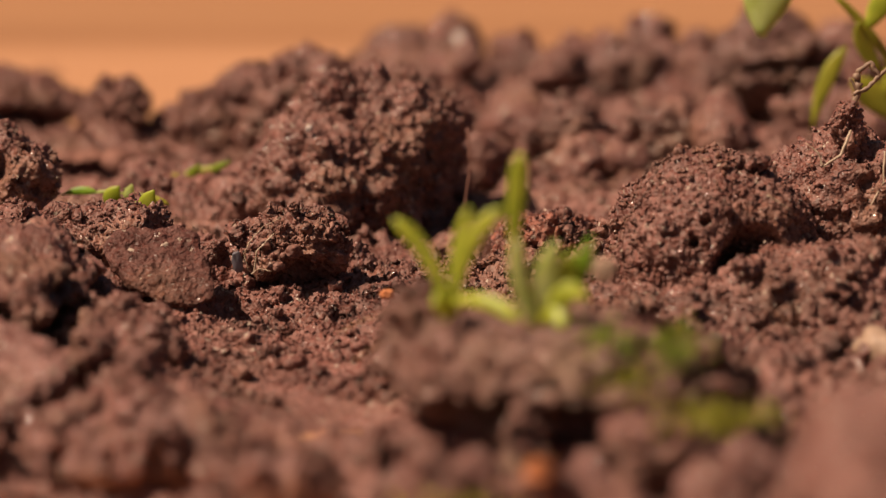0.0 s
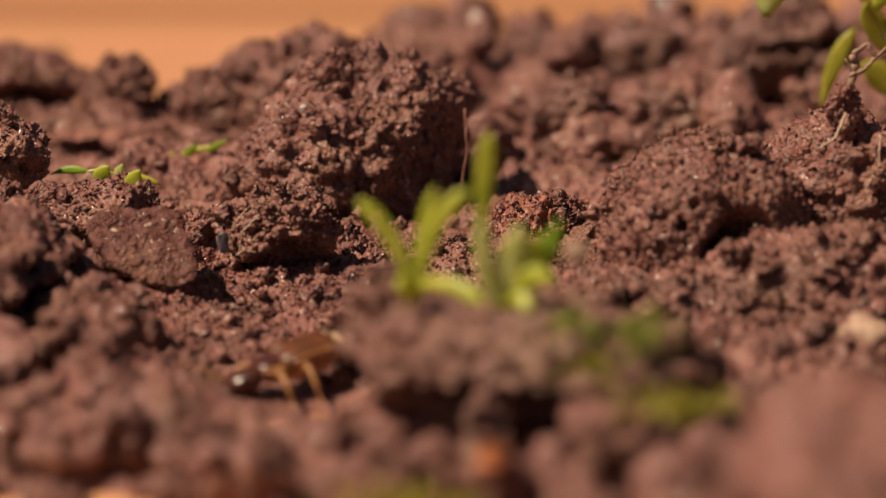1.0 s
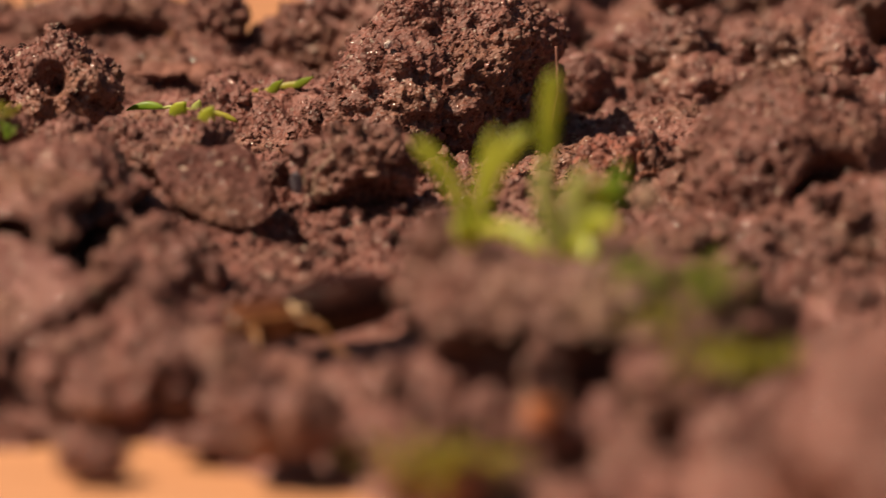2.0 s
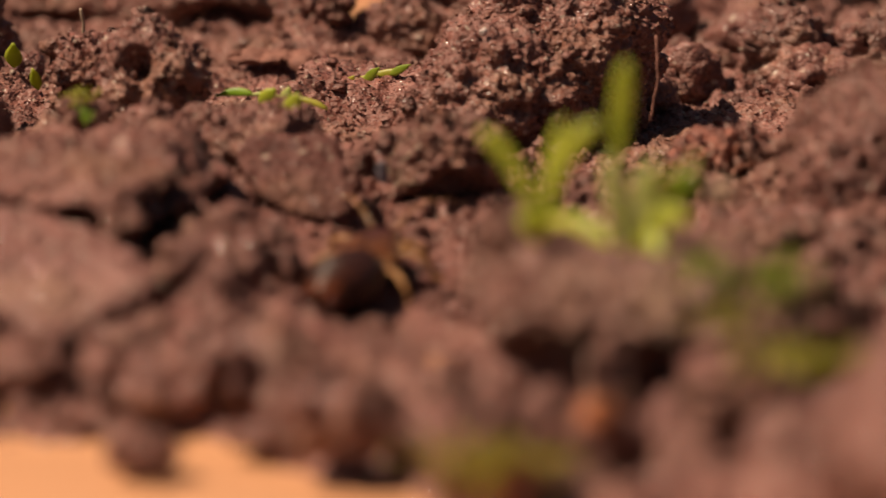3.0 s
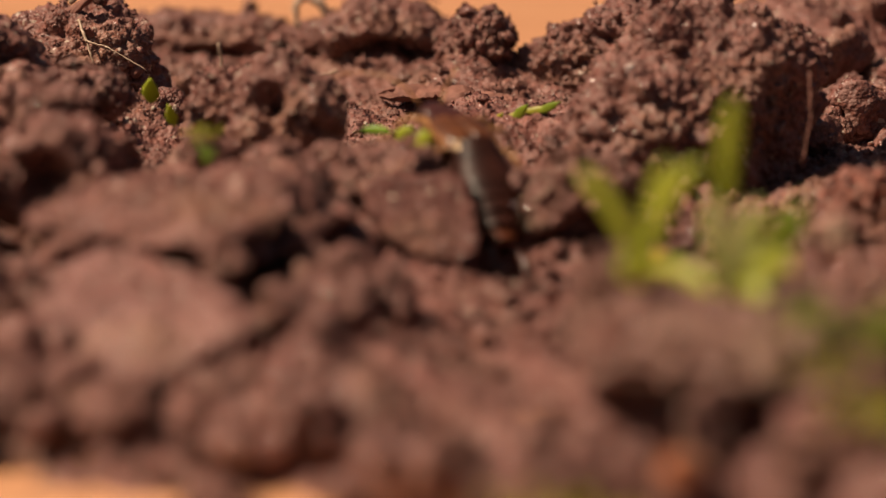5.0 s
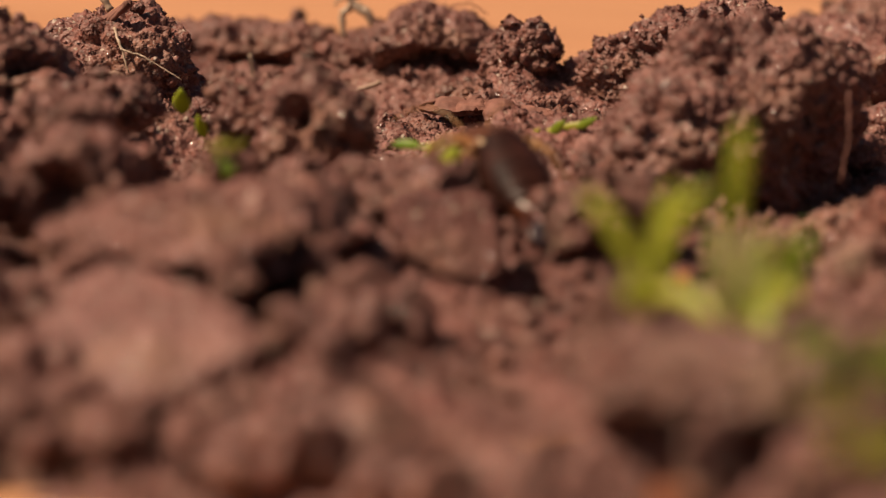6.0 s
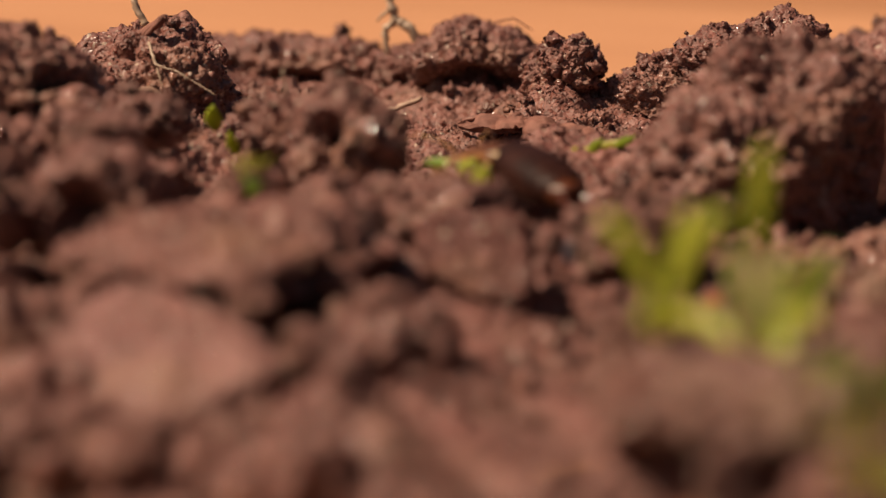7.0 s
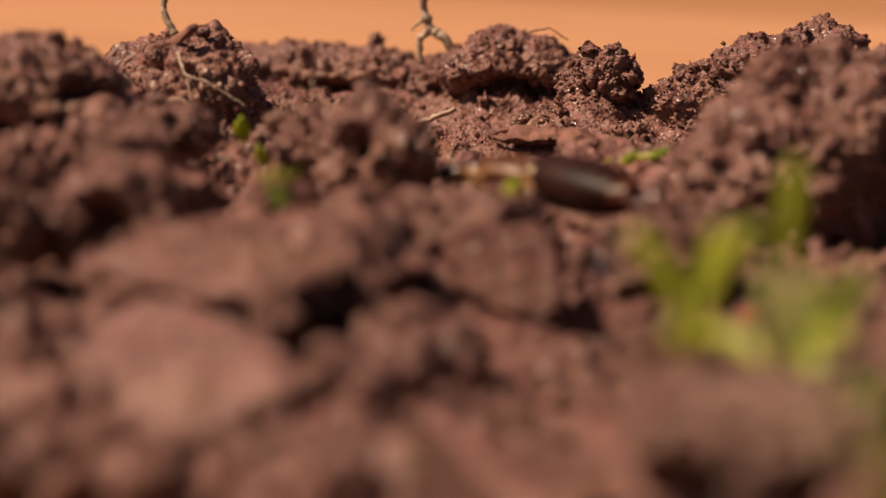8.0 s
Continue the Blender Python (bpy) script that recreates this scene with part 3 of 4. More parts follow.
PATHWAY = ((-32, -14, 12, 46), (-19, 1, -52, -12), (-26, -12, -6, 14), (-46, -16, 28, 60), (-4, 18, -72, -48), (8, 32, -32, -14))
scatter_clods(90, (-66, 50, -12, 62), 0.45, 1.3, 0.9, 4, "small crumbly brown soil clod lying on the heap", PATHWAY)
scatter_clods(44, (-42, -16, -64, -50), 0.4, 0.95, 0.8, 5, "small crumbly soil clod at the foot of the heap", ((-37, -24, -52, -38),))
scatter_clods(16, (-24, -17, -50, -26), 0.4, 0.8, 0.8, 6, "small crumbly soil clod between the flat clods and the dip")
scatter_clods(20, (-12, 22, -88, -68), 0.5, 1.1, 0.8, 7, "small crumbly soil clod at the front of the heap")
scatter_clods(34, (0, 38, 28, 74), 0.7, 1.5, 1.0, 8, "crumbly soil clod on the rear ridge")
scatter_clods(10, (-50, -40, -46, -33), 0.5, 1.0, 2.0, 9, "small crumbly soil clod beside the flat clods")


def scatter_crumbs(label, count, level, least, most, y0, y1, seed, x0=-66, x1=46, bare=((-37, -22.5, -50, -38), (-22.6, -15, -16.6, -10.4), (-16, -3, -54, -37))):
    """Loose crumbs over heap and clods, in one mesh."""
    rng = np.random.default_rng(seed)
    u, fa = ball(level) if level else (np.array(((1, 0, 0), (-1, 0, 0), (0, 1, 0), (0, -1, 0), (0, 0, 1), (0, 0, -1)), np.float32), np.array(((0, 2, 4), (2, 1, 4), (1, 3, 4), (3, 0, 4), (2, 0, 5), (1, 2, 5), (3, 1, 5), (0, 3, 5)), np.int32))
    tops = np.concatenate([t[rng.random(len(t)) < (1.0 if k == 0 else 0.5)] for k, t in enumerate(TOPS)])
    tops = tops[(tops[:, 0] > x0) & (tops[:, 0] < x1) & (tops[:, 1] > y0) & (tops[:, 1] < y1)]
    for a, b, c, d in bare:
        tops = tops[~((tops[:, 0] > a) & (tops[:, 0] < b) & (tops[:, 1] > c) & (tops[:, 1] < d))]
    at = tops[rng.integers(len(tops), size=count)]
    size = least + (most - least) * rng.random(count) ** 3.0
    v = u[None] + 0.28 * rng.normal(size=(count, *u.shape))
    v = v * rng.uniform(0.7, 1.1, (count, 1, 3)) * size[:, None, None]
    p = v + at[:, None] + np.stack([0 * size, 0 * size, 0.35 * size], 1)[:, None]
    f = (fa[None] + (np.arange(count) * len(u))[:, None, None]).reshape(-1, 3)
    ob = new("soil_crumbs", mesh_from("soil_crumbs", p.reshape(-1, 3), f, SOIL))
    return tagged(ob, label, "soil", kind="stuff")


scatter_crumbs("loose brown soil crumbs strewn over the heap", 2600, 2, 0.16, 0.66, -90, 76, 8)
scatter_crumbs("small brown soil crumbs strewn over the heap", 6000, 1, 0.12, 0.3, -36, 66, 9, -62, 40)
scatter_crumbs("fine grains of brown soil strewn over the heap", 38000, 0, 0.08, 0.24, -36, 64, 11, -60, 38)
scatter_crumbs("lumpy brown soil crumbs in the dip", 420, 2, 0.35, 0.8, -40, 0, 14, -15, 12)
scatter_crumbs("fine grains of brown soil in the dip", 12000, 0, 0.10, 0.32, -42, 2, 10, -24, 34)
scatter_crumbs("coarse brown soil crumbs at the front of the heap", 800, 2, 0.4, 1.0, -92, -22, 12, bare=((-40, -14, -53, -12), (-16, -1, -58, -14), (-4, 16, -66, -48)))
scatter_crumbs("small brown soil crumbs at the front of the heap", 3500, 1, 0.14, 0.36, -88, -24, 13, -46, 24)


# ---- plants, roots and bits ----
def sweep(bm, points, widths, thick=None, sides=10, face=(0, -1, 0.3)):
    """A tapering rod along points, in millimetres; with thick it is flattened, its broad side towards face."""
    pts = [Vector(p) * MM for p in points]
    rings = []
    for k, p in enumerate(pts):
        way = (pts[min(k + 1, len(pts) - 1)] - pts[max(k - 1, 0)]).normalized()
        side = way.cross(Vector(face)).normalized()
        out = side.cross(way).normalized()
        w = widths[k] * MM / 2
        t = w if thick is None else min(thick * MM / 2, w)
        rings.append([bm.verts.new(p + side * (w * math.cos(a)) + out * (t * math.sin(a))) for a in [2 * math.pi * j / sides for j in range(sides)]])
    for a, b in zip(rings, rings[1:]):
        for j in range(sides):
            bm.faces.new((a[j], a[(j + 1) % sides], b[(j + 1) % sides], b[j]))
    bm.faces.new(rings[0][::-1])
    bm.faces.new(rings[-1])
    bmesh.ops.recalc_face_normals(bm, faces=bm.faces)
    return bm


def curve(a, b, sag=(0, 0, 0), n=9):
    """Places on a bent line from a to b."""
    a, b, s = Vector(a), Vector(b), Vector(sag)
    return [a.lerp(b, k / (n - 1)) + s * (4 * (k / (n - 1)) * (1 - k / (n - 1))) for k in range(n)]


def strap(root, tip, width, sag=(0, 0, 0), shape="strap", n=11):
    """Bmesh of a fleshy leaf."""
    pts = curve(root, tip, sag, n)
    w = []
    for k in range(n):
        s = k / (n - 1)
        if shape == "strap":
            v = (0.5 + 0.5 * min(1, s * 2.2)) * math.sqrt(max(0.04, 1 - max(0, (s - 0.72) / 0.28) ** 2))
        else:
            v = max(0.16, math.sin(math.pi * min(0.97, s**0.8)) ** 0.8)
        w.append(width * v)
    return sweep(bmesh.new(), pts, w, max(0.2, width * 0.18), 12)


def plant(label, category, leaves, parent_at=(0, 0, 0), name="seedling"):
    ob = tagged(new(name), label, category)
    for root, tip, width, sag, shape, mat in leaves:
        part("leaf" if shape != "stem" else "stem", strap(root, tip, width, sag, "strap" if shape == "stem" else shape), mat, ob)
    return ob


plant("small bright green seedling with narrow fleshy leaves", "seedling", [
    ((1.3, -58.5, 10.7), (-2.2, -58.0, 16.4), 0.95, (0.2, 0, 0.7), "strap", LEAF),
    ((1.4, -58.0, 10.7), (2.3, -57.6, 17.1), 0.8, (-0.3, 0, 0.0), "strap", LEAF),
    ((1.4, -58.3, 10.7), (4.4, -58.2, 17.1), 1.0, (-0.6, 0, 0.9), "strap", LEAF),
    ((1.2, -58.8, 11.4), (5.3, -61.5, 10.9), 0.9, (0, 0, 0.7), "strap", LEAF),
    ((1.0, -58.6, 10.3), (0.2, -60.0, 11.5), 1.3, (0, 0, 0.8), "oval", LEAF),
])
plant("bright green seedling with one tall upright leaf", "seedling", [
    ((5.6, -54.4, 9.9), (5.0, -54.4, 14.7), 0.7, (-0.1, 0, 0), "stem", ROOT_PALE),
    ((5.0, -54.4, 14.1), (5.4, -54.4, 19.8), 1.12, (-0.05, 0, 0), "strap", LEAF),
    ((6.1, -59.9, 10.2), (5.1, -60.1, 15.6), 1.0, (-0.3, 0, 0), "strap", LEAF_PALE),
    ((6.3, -59.5, 10.4), (7.4, -60.0, 15.4), 1.6, (0.0, 0, 0.5), "oval", LEAF_PALE),
    ((6.7, -59.5, 10.4), (8.4, -59.5, 14.7), 1.7, (0.3, 0, 0.3), "oval", LEAF),
    ((7.2, -59.1, 11.2), (9.5, -58.9, 15.5), 1.4, (0.4, 0, 0.0), "oval", LEAF_DEEP),
    ((7.0, -59.7, 10.8), (9.3, -60.5, 11.9), 1.4, (0.0, 0, 1.0), "oval", LEAF),
    ((6.5, -60.1, 10.6), (7.8, -61.5, 10.5), 1.0, (0.2, 0, 0.6), "strap", LEAF),
    ((6.5, -58.9, 10.8), (8.0, -58.1, 13.3), 1.5, (0.2, 0, 0.4), "oval", LEAF),
])
plant("leafy green weed with pale oval leaf behind the clods", "weed", [
    ((36.5, 21.5, 6.0), (29.4, 20.0, 19.4), 0.7, (1.4, 0, 0.8), "stem", MOSS),
    ((29.4, 20.0, 19.4), (25.8, 20.0, 22.0), 0.5, (-0.6, 0, 0.8), "stem", MOSS),
    ((26.0, 20.0, 22.4), (24.5, 19.6, 15.9), 3.9, (-0.3, 0, 0), "oval", LEAF_PALE),
    ((31.6, 29.0, 13.8), (29.0, 28.0, 7.6), 1.3, (-0.3, 0, 0.4), "oval", MOSS),
    ((33.6, 20.5, 13.0), (31.8, 20.0, 17.0), 1.3, (-0.6, 0, 0.4), "oval", MOSS),
    ((34.4, 29.0, 9.6), (37.6, 29.0, 15.6), 2.6, (0.6, 0, 0.8), "oval", MOSS),
    ((35.8, 29.0, 8.0), (32.0, 28.4, 11.0), 2.2, (-0.6, 0, 0.8), "oval", MOSS),
    ((32.4, 20.0, 16.4), (35.4, 19.6, 20.4), 1.8, (0.0, 0, 0.6), "oval", LEAF),
], name="weed")
plant("tiny green sprout lying on a clod", "sprout", [
    ((-24.0, 4.6, 6.9), (-26.7, 5.2, 6.6), 0.6, (0, 0, 0.25), "oval", LEAF_DEEP),
    ((-22.0, 4.4, 6.8), (-24.2, 4.6, 6.9), 0.24, (0, 0, 0.15), "stem", LEAF_PALE),
    ((-22.9, 3.8, 6.0), (-22.4, 3.5, 7.5), 1.4, (-0.2, 0, 0.1), "oval", LEAF),
    ((-22.1, 4.2, 6.6), (-21.5, 4.0, 7.6), 0.7, (0.1, 0, 0), "oval", LEAF_PALE),
    ((-21.9, 4.2, 6.7), (-18.8, 3.4, 6.2), 0.4, (0, 0, 0.3), "stem", MOSS),
], name="sprout")
plant("bright green leaf standing on a clod beside the slab", "sprout", [
    ((-20.0, -6.6, 7.3), (-19.3, -7.0, 9.1), 1.25, (-0.1, 0, 0.1), "oval", LEAF),
    ((-20.2, -6.6, 7.2), (-20.6, -6.9, 8.3), 0.6, (-0.1, 0, 0.1), "oval", LEAF_DEEP),
], name="sprout")
plant("thin green weed lying in a cleft", "weed", [
    ((-20.6, 19.4, 4.6), (-15.6, 18.4, 6.4), 0.6, (0, 0, 0.2), "strap", MOSS),
    ((-18.4, 19.0, 5.4), (-17.2, 18.2, 6.6), 0.7, (0, 0, 0), "oval", MOSS_GREEN),
    ((-16.6, 18.6, 6.0), (-15.0, 18.0, 6.9), 0.6, (0, 0, 0), "oval", MOSS_GREEN),
    ((-20.0, 19.2, 4.8), (-19.0, 18.6, 5.9), 0.7, (0, 0, 0), "oval", MOSS),
], name="weed")
plant("two tiny green leaves between clods", "sprout", [
    ((-39.6, 9.5, 6.0), (-39.9, 8.9, 7.6), 0.8, (0, 0, 0), "oval", LEAF),
    ((-41.9, 12.6, 7.0), (-41.8, 11.8, 8.8), 1.25, (0, 0, 0), "oval", LEAF),
], name="sprout")


def tuft(label, at, spread, count, mat, seed, size=0.55):
    """A cushion of many tiny leaves."""
    rng = random.Random(seed)
    bm = bmesh.new()
    for _ in range(count):
        x, y, z = (at[i] + rng.gauss(0, 0.45) * spread[i] for i in range(3))
        a = rng.uniform(0, 6.28)
        l = size * rng.uniform(0.6, 1.5)
        sweep(bm, curve((x, y, z), (x + l * math.cos(a), y + 0.6 * l * math.sin(a), z + l * rng.uniform(0.1, 1.0)), (0, 0, 0.15 * l), 5), [0.1, 0.34 * size, 0.42 * size, 0.3 * size, 0.06], 0.12, 6)
    return tagged(part("moss", bm, mat), label, "moss", "cushions of moss", "stuff")


tuft("yellow-green moss on the seedling clod", (14.2, -63.8, 9.6), (2.2, 1.2, 1.5), 110, MOSS_GREEN, 1)
tuft("thin green moss on the seedling clod", (10.4, -63.0, 10.0), (1.3, 1.2, 1.0), 40, MOSS_GREEN, 2)
tuft("sparse yellow moss at the side of the seedling clod", (11.6, -65.2, 7.8), (1.8, 1.0, 1.0), 40, MOSS, 7, 0.45)
tuft("yellow-green moss at the front of the heap", (16.3, -78.0, 8.6), (4.0, 2.0, 0.9), 110, MOSS, 3)
tuft("yellow-green moss at the edge of the heap", (1.2, -88.0, 5.2), (4.0, 2.0, 1.2), 110, MOSS, 4)
tuft("small patch of yellow moss on a clod", (-32.2, -13.6, 9.7), (1.0, 0.7, 0.5), 38, MOSS, 5, 0.42)
tuft("small green patch of moss on a clod", (-31.7, -15.9, 8.8), (0.5, 0.4, 0.6), 20, LEAF_DEEP, 6, 0.45)


def rough_line(points, wobble, seed, per=6):
    rng = random.Random(seed)
    out = []
    for a, b in zip(points, points[1:]):
        for k in range(per):
            p = Vector(a).lerp(Vector(b), k / per)
            out.append(p + Vector([rng.uniform(-wobble, wobble) for _ in range(3)]))
    return out + [Vector(points[-1])]


def root(label, lines, mat, seed, name="root", category="root"):
    """A branching root; lines of (points, width, end width)."""
    bm = bmesh.new()
    for k, (points, w0, w1) in enumerate(lines):
        pts = rough_line(points, 0.12 * max(w0, 0.25), seed + k)
        rng = random.Random(seed * 7 + k)
        sweep(bm, pts, [(w0 + (w1 - w0) * i / (len(pts) - 1)) * rng.uniform(0.8, 1.25) for i in range(len(pts))], None, 7)
    return tagged(part(name, bm, mat), label, category)


root("bent pale brown root standing up at the rear edge", [(((-38.4, 57.0, 5.6), (-39.4, 57, 7.2), (-40.4, 57, 7.7), (-40.8, 57, 8.6), (-41.2, 57, 10.8)), 0.8, 0.6), (((-40.4, 57, 7.7), (-41.3, 57, 7.0), (-41.1, 57, 5.2)), 0.6, 0.45), (((-40.9, 57, 8.6), (-41.9, 57, 7.7)), 0.36, 0.2)], ROOT_PALE, 31)
root("pale bent root on a clod", [(((-51.9, 30.4, 14.4), (-52.5, 30.2, 13.2), (-52.4, 30.1, 12.2), (-51.6, 30, 11.0)), 0.4, 0.55)], ROOT_PALE, 32)
root("short reddish-brown fibrous twig lying on a clod", [(((-49.8 + 0.2 * math.cos(k), 28 + 0.2 * math.sin(k), 11.8 + 0.16 * math.sin(k * 1.7)), (-51.2 + 0.22 * math.cos(k + 0.6), 27.9 + 0.2 * math.sin(k), 10.7 + 0.18 * math.sin(k)), (-52.8 + 0.2 * math.cos(k), 27.8, 9.5 + 0.2 * math.sin(k + 1))), 0.38, 0.34) for k in range(6)], BARK, 33, "twig", "twig")
root("pale branching rootlet hanging over a clod", [(((-50.3, 26.2, 10.4), (-49.9, 25.6, 9.7), (-49.5, 25.2, 9.0), (-48.9, 24.8, 7.5)), 0.26, 0.12), (((-49.6, 25.2, 9.1), (-48.8, 25.0, 8.9), (-48.1, 24.9, 8.8)), 0.18, 0.08), (((-48.1, 24.9, 8.8), (-46.6, 24.8, 8.0), (-45.1, 24.6, 7.2)), 0.12, 0.07)], ROOT_PALE, 41)
root("curled dry root tuft on a peaked clod", [(((28.7, -9.5, 14.0), (28.9, -9.6, 15.2), (29.4, -9.4, 16.4), (29.2, -9.3, 17.6)), 0.7, 0.5), (((29.2, -9.3, 17.6), (30.2, -9.2, 18.4), (30.8, -9.3, 17.4), (30.0, -9.5, 16.6), (29.0, -9.6, 16.2)), 0.4, 0.25), (((30.8, -9.3, 17.4), (31.6, -9.2, 18.2)), 0.3, 0.15), (((28.8, -9.6, 14.6), (28.0, -9.8, 15.4)), 0.3, 0.1), (((29.4, -9.4, 16.2), (28.7, -9.6, 17.4)), 0.3, 0.12)], ROOT, 34)
root("fine pale root hairs on a clod", [(((28.7, -11.6, 14.0), (28.0, -12.0, 12.4), (26.8, -12.3, 11.6)), 0.22, 0.12), (((26.8, -12.3, 11.6), (26.4, -12.2, 12.6), (25.6, -12.0, 13.2)), 0.14, 0.08), (((31.0, -12, 12.6), (30.9, -12.6, 10.6), (30.0, -12.9, 9.0)), 0.16, 0.08), (((22.5, -19.6, 11.0), (24.2, -19.4, 9.8)), 0.12, 0.06)], ROOT_PALE, 35)
root("thin straw sticking up from a clod", [(((-36.9, 12.0, 9.0), (-36.85, 11.6, 10.4), (-37.0, 11.4, 11.4)), 0.26, 0.2)], ROOT_PALE, 36, "straw", "straw")
root("pale grey plant stem lying in the dip", [(((-39.0, 44.6, 2.6), (-37.4, 44.4, 3.4), (-35.6, 44.6, 4.2)), 0.5, 0.3)], STONE, 37, "stem", "stem")
root("fine dry root beside the small clod", [(((-12.2, -12.0, 4.2), (-12.0, -12.2, 5.8), (-10.8, -12.0, 7.0)), 0.14, 0.09)], ROOT_PALE, 38)
root("tangle of fine pale roots on the small clod", [(((-12.9, -11.6, 5.0), (-12.6, -11.9, 6.3), (-11.6, -11.7, 7.4), (-10.2, -11.0, 8.0)), 0.07, 0.05), (((-12.6, -12.0, 4.4), (-12.9, -12.0, 5.6), (-12.2, -11.8, 6.8)), 0.08, 0.05), (((-12.4, -12.2, 4.2), (-11.8, -12.3, 4.6), (-11.0, -12.4, 4.4)), 0.1, 0.07)], ROOT_PALE, 42)
root("thin hanging rootlet beside the large clod", [(((2.6, 10.4, 10.6), (2.8, 9.6, 7.6), (2.3, 9.2, 4.8)), 0.22, 0.14)], BARK, 39)
root("fine curved rootlet over the rear clods", [(((-33.0, 56, 8.0), (-31.4, 56, 8.4), (-30.0, 56, 7.6)), 0.14, 0.1)], BARK, 40)


def bark_strip(label, at, size, seed, turn):
    ob = clod(label, at, size, seed, 5, turn, 2.8, 1.5, 0.24, mat=BARK, tilt=24)
    ob.name = ob.data.name = "bark_strip"
    tagged(ob, category="bark", group="broken bark")
    del TOPS[-1]


bark_strip("reddish-brown broken strip of bark on the soil", (-27.4, 33.2, 4.6), (2.9, 1.2, 0.34), 91, 3)
bark_strip("short reddish-brown piece of bark on the soil", (-22.6, 32.4, 4.4), (2.1, 1.1, 0.4), 92, -4)


def pebble(name, label, at, size, seed, mat, category, tilt=0.0):
    u, fa = ball(4)
    r = (np.abs(u) ** 2.8).sum(1) ** (-1 / 2.8) * (1 + 0.2 * fractal(u * 1.2 + seed, 1.0, 3, seed))
    p = (u * r[:, None] * np.array(size)) @ np.array(pose(0, 0, 0, tilt, 12, seed * 40).to_3x3()).T
    ob = tagged(new(name, mesh_from(name, p, fa, mat)), label, category)
    ob.location = Vector(at) * MM
    return ob


pebble("pebble", "pale pinkish pebble on the rear ridge", (2.6, 70.4, 7.6), (0.75, 0.6, 1.3), 61, STONE_PALE, "pebble", 20)
pebble("pebble", "pale orange pebble in the soil", (29.0, -34.5, 3.4), (1.6, 1.3, 1.2), 62, STONE, "pebble")
pebble("pebble", "small orange-brown pebble beside the seedling", (10.6, -51.0, 12.0), (0.7, 0.6, 0.7), 63, STONE, "pebble")
pebble("pebble", "pale brown pebble on a clod", (-50.0, 24.6, 6.6), (1.3, 1.0, 0.9), 64, STONE, "pebble")
pebble("bark_chip", "orange-brown bark chip at the front", (6.2, -80.0, 6.2), (2.0, 0.8, 0.7), 65, ORANGE, "bark chip")
pebble("bark_chip", "small orange bark chip in the dip", (-3.0, -20.5, 4.4), (0.5, 0.4, 0.3), 66, ORANGE, "bark chip")
pebble("stone_flake", "dull blue-grey flake beside the small clod", (-13.4, -10.9, 4.8), (0.34, 0.1, 0.75), 68, BLUE, "stone flake")
# the clod's bright glint, put in as a small pale-coloured grain
pebble("grit", "tiny pale grain standing in for a glint on the large clod", (-8.9, 8.0, 10.9), (0.26, 0.2, 0.3), 69, STONE_PALE, "grit")


# ---- the earwig ----
def shell(parent, name, at, size, mat, label="", flat=2.2, turn=(0, 0, 0), taper=0.0):
    """A rounded plate: at its middle, size its half widths; taper narrows its front."""
    u, fa = ball(4)
    p = u * ((np.abs(u) ** flat).sum(1) ** (-1.0 / flat))[:, None]
    p[:, 0] *= 1 - taper * p[:, 1]
    p = (p * np.array(size)) @ np.array(pose(0, 0, 0, *turn).to_3x3()).T
    ob = new(name, mesh_from(name, p, fa, mat))
    ob.location = Vector(at) * MM
    ob.parent = parent
    if label:
        ob["label"] = label
    return ob


def rod(parent, name, points, widths, mat, sides=8, label=""):
    return part(name, sweep(bmesh.new(), points, widths, None, sides, (0.2, 0.3, 1)), mat, parent, label)


